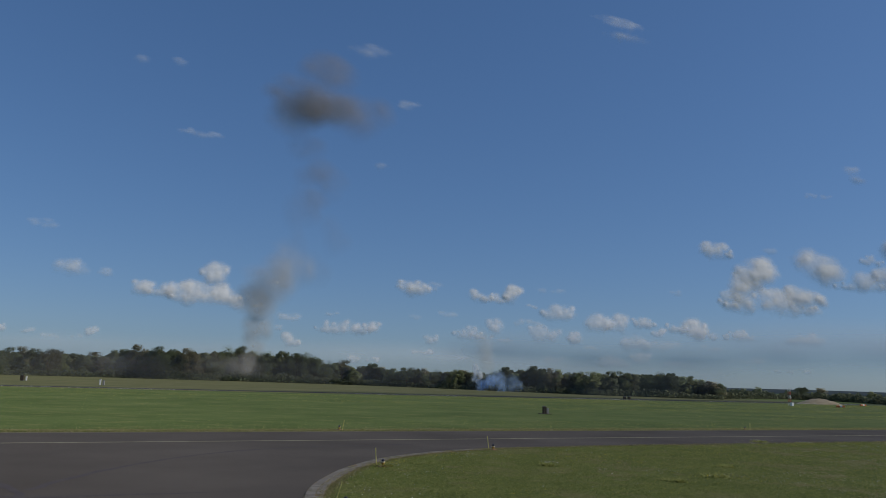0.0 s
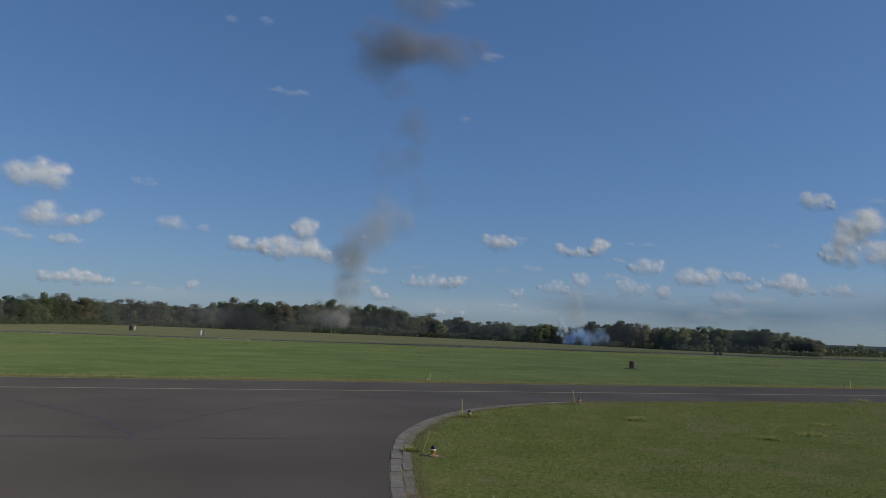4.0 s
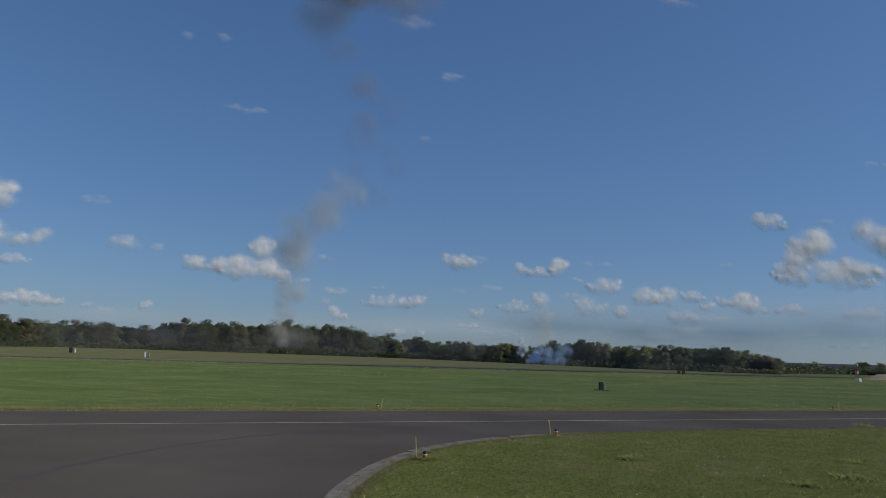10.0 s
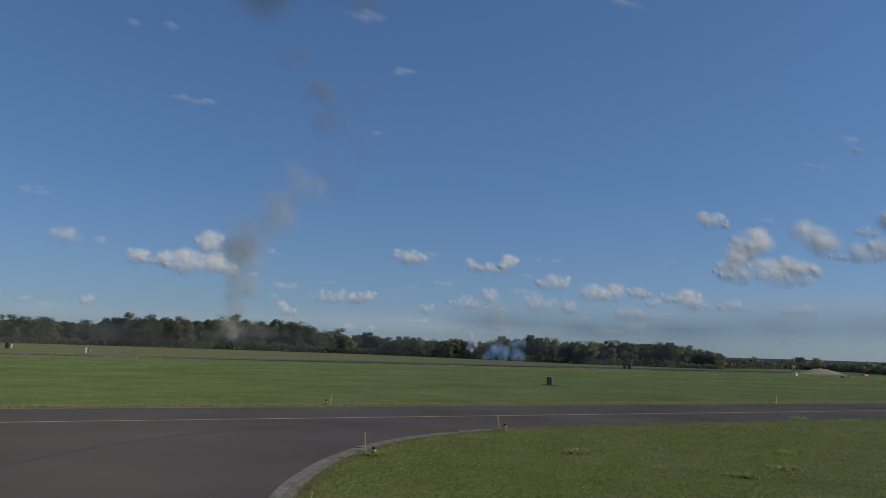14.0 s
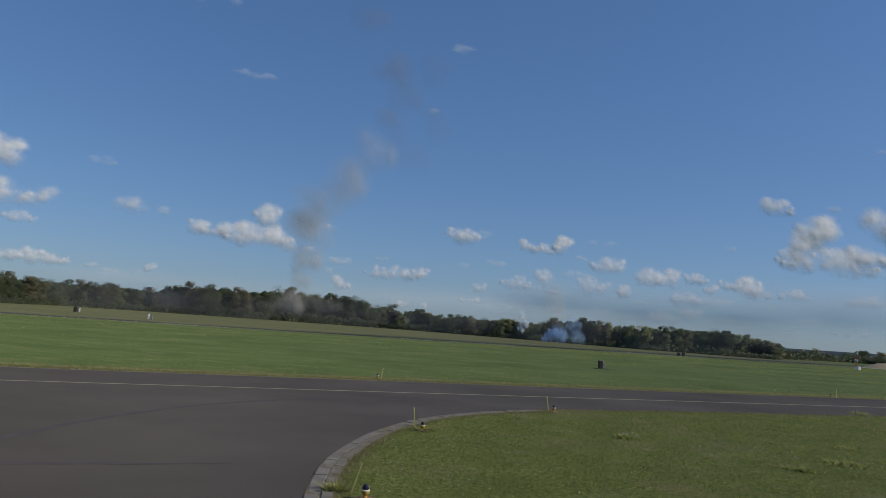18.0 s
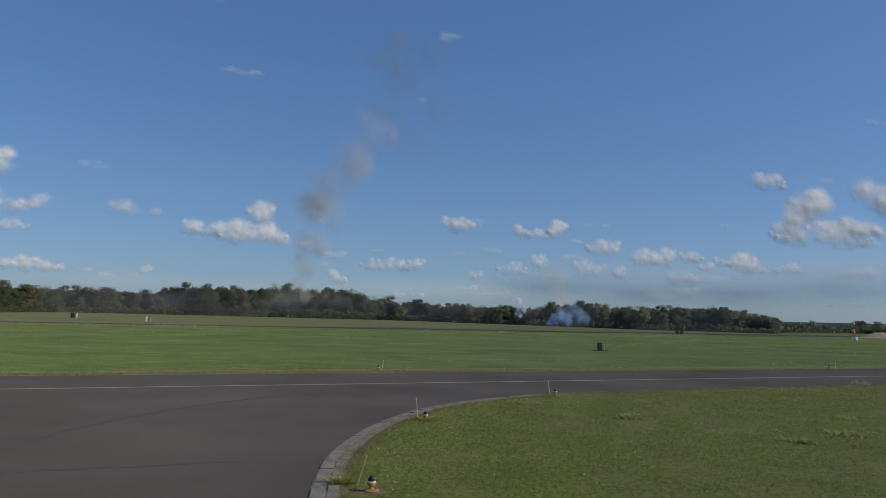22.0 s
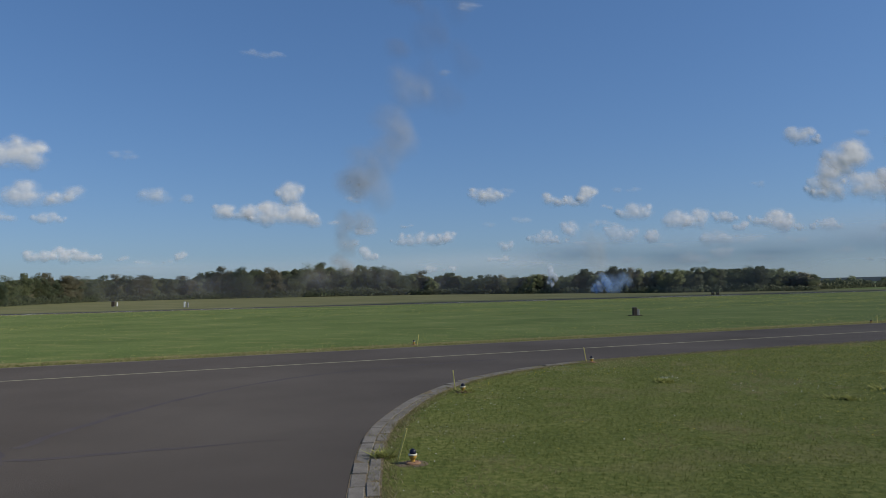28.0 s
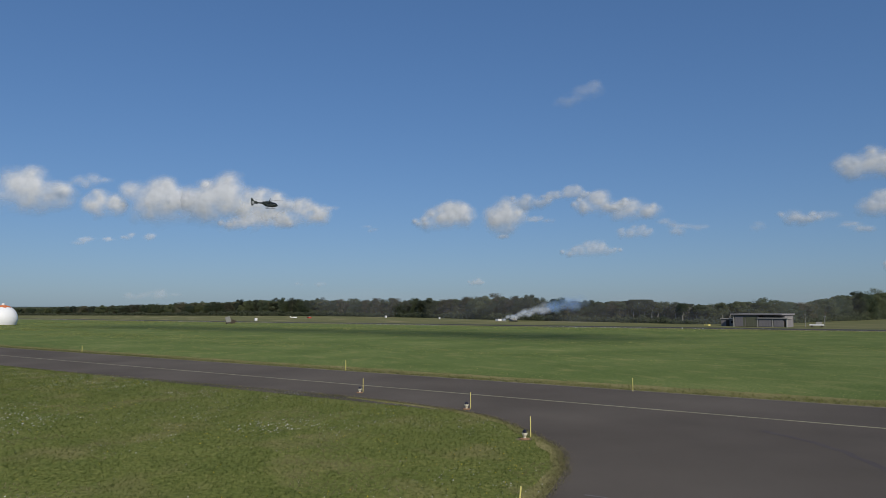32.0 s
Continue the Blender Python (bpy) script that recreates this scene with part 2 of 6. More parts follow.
def part(name, bm, mat, parent=None, label="", smooth=False):
    me = bpy.data.meshes.new(name)
    for f in bm.faces:
        f.smooth = smooth
    bm.to_mesh(me)
    bm.free()
    me.materials.append(mat)
    ob = new(name, me)
    if parent:
        ob.parent = parent
    if label:
        ob["label"] = label
    return ob


def child(name, me, parent, label=""):
    ob = new(name, me)
    ob.parent = parent
    if label:
        ob["label"] = label
    return ob


def bm_box(x0, x1, y0, y1, z0, z1, bevel=0.0, bm=None):
    bm = bm or bmesh.new()
    r = bmesh.ops.create_cube(bm, size=1, matrix=Matrix.LocRotScale(((x0 + x1) / 2, (y0 + y1) / 2, (z0 + z1) / 2), None, (x1 - x0, y1 - y0, z1 - z0)))
    if bevel:
        es = list({e for v in r["verts"] for e in v.link_edges})
        bmesh.ops.bevel(bm, geom=es, offset=bevel, segments=1, affect='EDGES')
    return bm


def bm_tube(p, q, r0, r1=None, seg=8, bm=None):
    bm = bm or bmesh.new()
    p, q = Vector(p), Vector(q)
    d = q - p
    m = Matrix.Translation((p + q) / 2) @ d.to_track_quat('Z', 'Y').to_matrix().to_4x4()
    bmesh.ops.create_cone(bm, cap_ends=True, segments=seg, radius1=r0, radius2=r0 if r1 is None else r1, depth=d.length, matrix=m)
    return bm


def bm_lathe(profile, seg=16, bm=None):
    bm = bm or bmesh.new()
    rings = [[bm.verts.new((r * math.cos(2 * math.pi * k / seg), r * math.sin(2 * math.pi * k / seg), z)) for k in range(seg)] for r, z in profile]
    for a, b in zip(rings, rings[1:]):
        for k in range(seg):
            bm.faces.new((a[k], a[(k + 1) % seg], b[(k + 1) % seg], b[k]))
    bm.faces.new(rings[0][::-1])
    bm.faces.new(rings[-1])
    return bm


def bm_loft(sections, bm=None):
    """Closed rings of equal length, skinned one after another."""
    bm = bm or bmesh.new()
    rings = [[bm.verts.new(p) for p in s] for s in sections]
    n = len(rings[0])
    for a, b in zip(rings, rings[1:]):
        for k in range(n):
            bm.faces.new((a[k], a[(k + 1) % n], b[(k + 1) % n], b[k]))
    bm.faces.new(rings[0][::-1])
    bm.faces.new(rings[-1])
    return bm


def empty(name, m=None):
    e = new(name)
    e.empty_display_size = 0.2
    if m is not None:
        e.matrix_basis = m
    return e


def flecks(centres, sizes, rng, normals=None):
    """One small triangle at each centre, facing along its normal or any way."""
    n = len(centres)
    if normals is None:
        normals = rng.normal(size=(n, 3))
    normals = normals / (np.linalg.norm(normals, axis=1, keepdims=True) + 1e-9)
    t = np.cross(normals, rng.normal(size=(n, 3)))
    t /= np.linalg.norm(t, axis=1, keepdims=True) + 1e-9
    b = np.cross(normals, t)
    v = np.empty((n, 3, 3))
    for k in range(3):
        a = 2 * math.pi * k / 3
        v[:, k] = centres + (t * math.cos(a) + b * math.sin(a)) * np.asarray(sizes)[:, None]
    return v.reshape(-1, 3), np.arange(3 * n).reshape(-1, 3)


def spline(points, n):
    """A smooth line through the points."""
    p = np.array(points, float)
    p = np.vstack([2 * p[0] - p[1], p, 2 * p[-1] - p[-2]])
    out = []
    for i in range(1, len(p) - 2):
        for u in np.linspace(0, 1, n, endpoint=False):
            a, b, c, d = p[i - 1], p[i], p[i + 1], p[i + 2]
            out.append(0.5 * (2 * b + (c - a) * u + (2 * a - 5 * b + 4 * c - d) * u * u + (3 * b - a - 3 * c + d) * u ** 3))
    out.append(p[-2])
    return np.array(out)


def strip(line, width, z, thick=0.0):
    """A flat band along a line of plan points: vertices and quads."""
    line = np.asarray(line, float)
    t = np.gradient(line, axis=0)
    t /= np.linalg.norm(t, axis=1, keepdims=True)
    nrm = np.stack([-t[:, 1], t[:, 0]], 1)
    w = np.broadcast_to(np.asarray(width, float), (len(line),))[:, None] / 2
    a, b = line + nrm * w, line - nrm * w
    v = np.vstack([np.column_stack([a, np.full(len(a), z)]), np.column_stack([b, np.full(len(b), z)])])
    n = len(line)
    return v, np.array([[k + n, k + n + 1, k + 1, k] for k in range(n - 1)])


TH = 0.562
ALONG, ACROSS = np.array([math.cos(TH), math.sin(TH)]), np.array([-math.sin(TH), math.cos(TH)])


def on_taxiway(s, d):
    """Plan point s metres along the taxiway and d metres across it from the origin."""
    return ALONG * s + ACROSS * d


def from_sky(az, el, dist):
    a, e = radians(az), radians(el)
    return Vector((-math.sin(a) * math.cos(e), math.cos(a) * math.cos(e), math.sin(e))) * dist + Vector((0, 0, 3.8))


# ---------------------------------------------------------------- ground and paving
def ground_sheet():
    g = np.unique(np.concatenate([np.linspace(-4800, -700, 12), np.linspace(-700, 700, 57), np.linspace(700, 4800, 12)]))
    n = len(g)
    xx, yy = np.meshgrid(g, g)
    v = np.column_stack([xx.ravel(), yy.ravel(), np.zeros(n * n)])
    f = np.array([[j * n + i, j * n + i + 1, (j + 1) * n + i + 1, (j + 1) * n + i] for j in range(n - 1) for i in range(n - 1)])
    return tagged(new("ground", mesh_from("ground", v, f, M_FIELD)), "wide green airfield grass with pale dry streaks", "ground", kind="structure")


ground_sheet()

RIGHT_EDGE = spline([(9, -20), (4.2, -8), (-0.2, 2), (-2.6, 8), (-4.1, 13.2), (-5.3, 18.6), (-5.6, 22.4), (-5.4, 26.7), (-4.4, 31.2), (-2.3, 35.2), (0.5, 38.7),
                     (4.3, 41.6), (9.1, 45.2), (19.4, 51.6), (45, 67.6)], 8)
LEFT_EDGE = spline([(-9, -20), (-13, -8), (-14.5, -1.4), (-15.3, 0.9), (-15.9, 4.1), (-17.7, 6.3), (-20.7, 9.2), (-24.0, 11.9), (-26.3, 13.4), (-29.4, 14.6),
                    (-36.2, 15.2), (-41.4, 13.5), (-45.2, 11.5), (-52.9, 6.6), (-75.8, -9.2), (-110, -31.8)], 8)
NEAR_D, FAR_D, MID_D = 32.7, 46.0, 38.9


def wavy(line, amount, seed):
    out = np.array(line)
    for k, p in enumerate(out):
        out[k, 0] += amount * noise.noise((p[0] * 1.3, p[1] * 1.3, seed))
        out[k, 1] += amount * noise.noise((p[0] * 1.3, p[1] * 1.3, seed + 9))
    return out


def paving():
    far = [on_taxiway(s, FAR_D) for s in np.linspace(700, -700, 281)]
    far = wavy(far, 0.12, 3)
    left = wavy(LEFT_EDGE, 0.12, 5)
    near = np.array([on_taxiway(t, NEAR_D) for t in np.linspace(700, -700, 281)])
    verts = [(x, y, 0.015) for x, y in np.vstack([far, near])]
    faces = [(k, k + 1, 282 + k, 281 + k) for k in range(280)]
    r = [p for p in RIGHT_EDGE[:96] if p @ ACROSS < NEAR_D]
    q = [p for p in left[:96] if p @ ACROSS < NEAR_D and p[0] > -40]
    r.append(r[-1] + ALONG * 1.4 + ACROSS * (NEAR_D - r[-1] @ ACROSS))
    q.append(q[-1] - ALONG * 1.5 + ACROSS * (NEAR_D - q[-1] @ ACROSS))
    ring = [Vector((p[0], p[1], 0.015)) for p in r + q[::-1]]
    base = len(verts)
    verts += [v[:] for v in ring]
    faces += [tuple(base + k for k in f) for f in geometry.tessellate_polygon([ring])]
    me = bpy.data.meshes.new("taxiway")
    me.from_pydata(verts, [], faces)
    me.materials.append(M_ASPHALT)
    ob = new("taxiway", me)
    tagged(ob, "dark grey-brown asphalt taxiway with a branch", "taxiway", kind="structure")
    # yellow line and seams
    line = [on_taxiway(s, MID_D) for s in np.linspace(-350, 350, 141)]
    v, f = strip(line, 0.17, 0.0215)
    tagged(new("centre_line", mesh_from("centre_line", v, f, M_PAINT)), "thin worn yellow taxiway centre line", "road marking", kind="structure")
    seams = [spline([(-13.8, 16.8), (-14.1, 19.8), (-14.0, 24.4), (-12.7, 30.1), (-9.6, 35.0), (-4.0, 39.6)], 10),
             spline([(-28.8, 23.8), (-25.5, 23.4), (-22.6, 22.3), (-18.1, 19.8), (-14.4, 16.8), (-12.9, 15.0)], 10),
             spline([(-7.3, 18.4), (-10.5, 16.7), (-12.4, 15.7), (-14.2, 15.2), (-16.9, 14.1), (-19.0, 13.3)], 10)]
    for k, s in enumerate(seams):
        w = np.array([0.30 + 0.12 * noise.noise((p[0] * 0.7, p[1] * 0.7, k)) for p in s])
        if k > 1:
            w *= 0.75 * np.clip(np.minimum(np.arange(len(s)), len(s) - 1 - np.arange(len(s))) / 8, 0.15, 1)
        v, f = strip(wavy(s, 0.12, 20 + k), w, 0.0178 + 0.0008 * k)
        tagged(new("tar_seam", mesh_from("tar_seam", v, f, M_TAR)), "dark bitumen seam curving across the asphalt", "road marking", group="tar seams", kind="structure")
    v, f = strip(spline([(-22.3, 11.8), (-22.0, 12.05), (-21.7, 12.25)], 6), 0.08, 0.019)
    tagged(new("white_dash", mesh_from("white_dash", v, f, M_WHITE_PAINT)), "short worn white paint dash on the asphalt", "road marking", kind="structure")
    v, f = strip(far + ACROSS * 0.12, 0.2, 0.019)
    tagged(new("edge_strip", mesh_from("edge_strip", v, f, M_KERB)), "pale worn concrete edge along the taxiway", "kerb", kind="structure")
    v, f = strip(wavy(spline([(-15.35, 2.0), (-15.9, 4.0), (-16.7, 5.2), (-17.6, 6.2)], 8), 0.3, 44), 0.15, 0.0175)
    tagged(new("sand_strip", mesh_from("sand_strip", v, f, M_SAND)), "pale sand washed along the meadow edge", "sand", kind="structure")
    # far runway
    line = [on_taxiway(s, 186) for s in np.linspace(-1500, 1500, 61)]
    v, f = strip(line, 11, 0.02)
    tagged(new("runway", mesh_from("runway", v, f, M_RUNWAY)), "narrow dark runway strip across the grass", "runway", kind="structure")
    # dry verges
    for d, w, s0, s1 in ((FAR_D + 1.6, 3.4, -300, 300), (178, 4.0, -600, 600), (446, 506.0, -900, 300)):
        line = wavy([on_taxiway(s, d) for s in np.linspace(s0, s1, 301)], 0.5 if w < 100 else 0.0, d)
        v, f = strip(line, w, 0.008)
        tagged(new("grass_verge", mesh_from("grass_verge", v, f, M_FARGRASS if w > 100 else M_VERGE)), "pale dry grass verge beside the paving", "grass", kind="structure")


paving()


def island_sheets():
    """The two meadow corners beside the branch."""
    right = [tuple(p) for p in RIGHT_EDGE] + [(80, 60), (80, -20)]
    left = [tuple(p) for p in LEFT_EDGE] + [(-110, -60), (-9, -60)]
    for name, outline in (("meadow_east", right), ("meadow_west", left)):
        bm = bmesh.new()
        bm.faces.new([bm.verts.new((x, y, 0.010)) for x, y in outline])
        bmesh.ops.triangulate(bm, faces=bm.faces[:])
        ob = part(name, bm, M_LAWN)
        if ob.data.polygons[0].normal.z < 0:
            ob.data.flip_normals()
        tagged(ob, "rough green meadow corner with dry patches and flowers", "grass", kind="structure")


island_sheets()


def dry_fringe():
    """Straw-dry band along the rim of the western meadow."""
    line = np.array([p for p in LEFT_EDGE if -46 < p[0] < -14.8])
    t = np.gradient(line, axis=0)
    t /= np.linalg.norm(t, axis=1, keepdims=True)
    w = np.array([0.5 + 0.35 * noise.noise((p[0] * 0.5, p[1] * 0.5, 6.0)) for p in line])
    v, f = strip(line + np.column_stack([-t[:, 1], t[:, 0]]) * (w * 0.45)[:, None], w, 0.0168)
    tagged(new("dry_fringe", mesh_from("dry_fringe", v, f, M_VERGE)), "straw-dry grass fringe along the meadow edge", "grass", kind="structure")


dry_fringe()


def inside(outline, pts):
    """Which plan points lie inside an outline."""
    o = np.asarray(outline)
    x, y = pts[:, 0], pts[:, 1]
    res = np.zeros(len(pts), bool)
    j = len(o) - 1
    for i in range(len(o)):
        xi, yi, xj, yj = o[i, 0], o[i, 1], o[j, 0], o[j, 1]
        hit = ((yi > y) != (yj > y)) & (x < (xj - xi) * (y - yi) / (yj - yi + 1e-12) + xi)
        res ^= hit
        j = i
    return res


def blades(pts, height, width, rng, lean=1.6):
    """Narrow leaning triangles."""
    n = len(pts)
    a = rng.uniform(0, 2 * math.pi, n)
    h = height * rng.uniform(0.5, 1.4, n)
    base = np.column_stack([pts, np.full(n, 0.005)])
    side = np.column_stack([-np.sin(a), np.cos(a), np.zeros(n)]) * (width * rng.uniform(0.6, 1.5, n))[:, None]
    over = lean * rng.uniform(0.7, 1.5, n) * h
    tip = base + np.column_stack([np.cos(a) * over, np.sin(a) * over, h])
    v = np.stack([base - side, base + side, tip], 1).reshape(-1, 3)
    return v, np.arange(3 * n).reshape(-1, 3)


def upward(n, rng):
    """Facing directions of a low sward: up, a little uneven."""
    return rng.normal(0, 0.3, (n, 3)) + np.array([0.1, 0, 1.0])


def meadow():
    rng = np.random.default_rng(4)
    right = np.vstack([RIGHT_EDGE, [(80, 60), (80, -20)]])
    left = np.vstack([LEFT_EDGE, [(-110, -60), (-9, -60)]])
    for name, outline, box, n in (("grass_tufts", right, (-6, 48, 6, 66), 230000), ("grass_tufts", left, (-85, -12, -26, 16), 230000)):
        x0, x1, y0, y1 = box
        p = rng.uniform((x0, y0), (x1, y1), (n * 3, 2))
        r = np.hypot(p[:, 0], p[:, 1])
        p = p[rng.random(len(p)) < np.clip(18 / r, 0.12, 1) ** 1.3]
        p = p[inside(outline, p)][:n]
        dry = np.array([noise.noise((q[0] * 0.22, q[1] * 0.22, 7.0)) + 0.6 * noise.noise((q[0] * 0.9, q[1] * 0.9, 3.0)) for q in p])
        d = np.hypot(p[:, 0], p[:, 1])
        for label, mat, sel in (("short green meadow grass tufts", M_BLADE, dry < 0.28), ("dry straw-coloured grass tufts", M_DRYBLADE, dry >= 0.28)):
            q, dd = p[sel], d[sel]
            v, f = blades(q, 0.034 + 0.0004 * dd, 0.002 + 0.00040 * dd, rng, 1.8)
            tagged(new(name, mesh_from(name, v, f, mat)), label, "grass", kind="stuff")
        # flowers
        for label, mat, lo, cnt, sz in (("small yellow meadow flowers", M_PETAL_Y, 0.2, 3600, 0.020), ("small white clover flowers", M_PETAL_W, 0.13, 5600, 0.022)):
            p = rng.uniform((x0, y0), (x1, y1), (cnt * 6, 2))
            p = p[inside(outline, p)]
            seed = 31.0 if mat is M_PETAL_Y else 57.0
            k = np.array([noise.noise((q[0] * 0.16, q[1] * 0.16, seed)) for q in p])
            p = p[(k > lo) | (rng.random(len(p)) < 0.06)][:cnt]
            p = p[np.array([np.min(np.hypot(*(RIGHT_EDGE - q).T)) for q in p]) > 0.8]
            c = np.column_stack([p, rng.uniform(0.05, 0.14, len(p))])
            up = np.column_stack([rng.normal(0, 0.5, len(p)), rng.normal(0, 0.5, len(p)), np.ones(len(p))])
            v, f = flecks(c, sz * rng.uniform(0.6, 1.5, len(p)) * (0.48 + 0.012 * np.hypot(p[:, 0], p[:, 1])), rng, up)
            tagged(new("meadow_flowers", mesh_from("meadow_flowers", v, f, mat)), label, "flowers", kind="stuff")
    # white flowers along the near side of the runway
    a = 300 - 720 * rng.random(9000) ** 1.7
    b = 171.5 + rng.normal(0, 1.2, 9000)
    sel = np.array([noise.noise((q * 0.03, 2.0, 5.0)) for q in a]) > rng.normal(0.0, 0.15, 9000)
    p = a[sel, None] * ALONG + b[sel, None] * ACROSS
    v, f = flecks(np.column_stack([p, rng.uniform(0.1, 0.35, len(p))]), rng.uniform(0.08, 0.15, len(p)), rng, upward(len(p), rng))
    tagged(new("meadow_flowers", mesh_from("meadow_flowers", v, f, M_PETAL_W)), "white flowering weeds along the runway edge", "flowers", kind="stuff")
    a, b = 300 - 720 * rng.random(14000) ** 1.3, 158 + rng.normal(0, 9, 14000)
    sel = np.array([noise.noise((x * 0.015, y * 0.12, 8.0)) for x, y in zip(a, b)]) > rng.normal(0.12, 0.12, 14000)
    p = a[sel, None] * ALONG + b[sel, None] * ACROSS
    v, f = flecks(np.column_stack([p, rng.uniform(0.05, 0.2, len(p))]), rng.uniform(0.07, 0.16, len(p)), rng, upward(len(p), rng))
    tagged(new("seed_heads", mesh_from("seed_heads", v, f, M_SEED)), "bands of pale yellow-green seeding grass before the runway", "grass", kind="stuff")
    for x, y, r, mat, label in ((-18.4, 2.2, 1.5, M_PETAL_Y, "loose patch of yellow meadow flowers"), (-22.5, 3.8, 2.0, M_PETAL_Y, "loose patch of yellow meadow flowers"), (-36.7, 5.5, 2.0, M_PETAL_W, "scattered patch of white meadow flowers"),
                                (-30.2, -8.2, 2.2, M_PETAL_W, "scattered patch of white meadow flowers"), (-41.4, -4.6, 2.6, M_PETAL_W, "scattered patch of white meadow flowers")):
        p = rng.normal((x, y), r * 0.6, (230, 2))
        c = np.column_stack([p, rng.uniform(0.05, 0.13, len(p))])
        up = np.column_stack([rng.normal(0, 0.5, len(p)), rng.normal(0, 0.5, len(p)), np.ones(len(p))])
        v, f = flecks(c, 0.021 * rng.uniform(0.6, 1.4, len(p)) * (1 + 0.010 * math.hypot(x, y)), rng, up)
        tagged(new("meadow_flowers", mesh_from("meadow_flowers", v, f, mat)), label, "flowers", kind="stuff")
    # verge tufts along the far side of the taxiway and round the paving
    s = rng.uniform(-160, 160, 40000)
    d = FAR_D + 0.1 + rng.gamma(1.5, 0.8, 40000)
    p = s[:, None] * ALONG + d[:, None] * ACROSS
    for mat, part_of, label in ((M_DRYBLADE, p[:17000], "dry grass tufts along the taxiway edge"), (M_BLADE, p[17000:], "green grass tufts along the taxiway edge")):
        v, f = blades(part_of, 0.09, 0.022, rng)
        tagged(new("verge_tufts", mesh_from("verge_tufts", v, f, mat)), label, "grass", kind="stuff")
    # pale seed heads over the field
    n = 100000
    a, b = rng.uniform(-300, 230, n), FAR_D + 0.8 + rng.random(n) ** 1.5 * 128
    k = np.array([noise.noise((x * 0.02, y * 0.07, 14.0)) + 0.6 * noise.noise((x * 0.11, y * 0.3, 3.0)) for x, y in zip(a, b)])
    sel = k > rng.normal(0.1, 0.3, n)
    p = a[sel, None] * ALONG + b[sel, None] * ACROSS
    q = len(p)
    up = np.column_stack([rng.normal(0, 0.4, q) + 0.3, rng.normal(0, 0.4, q) - 0.3, np.ones(q)])
    v, f = flecks(np.column_stack([p, rng.uniform(0.03, 0.1, q)]), (0.008 + 0.00034 * np.hypot(p[:, 0], p[:, 1])) * rng.uniform(0.6, 1.5, q), rng, up)
    tagged(new("seed_heads", mesh_from("seed_heads", v, f, M_SEED)), "pale yellow-green seed heads scattered over the airfield", "grass", kind="stuff")
    s = rng.uniform(-330, 260, 150000)
    d = FAR_D + 1 + rng.random(150000) ** 1.2 * 128
    k = np.array([noise.noise((a * 0.012, b * 0.09, 4.0)) + 0.5 * noise.noise((a * 0.05, b * 0.3, 9.0)) for a, b in zip(s, d)])
    sel = k > rng.normal(0.20, 0.11, 150000)
    p = s[sel, None] * ALONG + d[sel, None] * ACROSS
    q = len(p)
    v, f = flecks(np.column_stack([p, rng.uniform(0.04, 0.14, q)]), (0.015 + 0.00054 * np.hypot(p[:, 0], p[:, 1])) * rng.uniform(0.6, 1.5, q), rng, upward(q, rng))
    tagged(new("field_tufts", mesh_from("field_tufts", v, f, M_SEED)), "pale seeding grass scattered over the airfield", "grass", kind="stuff")
    for line in (RIGHT_EDGE[24:], LEFT_EDGE[8:]):
        m = 9000 if line[0, 0] > -6 else 11000
        k = rng.integers(0, len(line) - 1, m)
        u = rng.random((m, 1))
        p = line[k] * (1 - u) + line[k + 1] * u + rng.normal(0, 0.13, (m, 2))
        if line[0, 0] > -6:
            side = np.gradient(line, axis=0)[k]
            side = np.column_stack([side[:, 1], -side[:, 0]]) / np.linalg.norm(side, axis=1, keepdims=True)
            p += side * rng.uniform(0.52, 0.85, (m, 1))
        v, f = blades(p, 0.075, 0.009, rng)
        tagged(new("edge_tufts", mesh_from("edge_tufts", v, f, M_DRYBLADE)), "straggling grass along the paving edge", "grass", kind="stuff")


meadow()


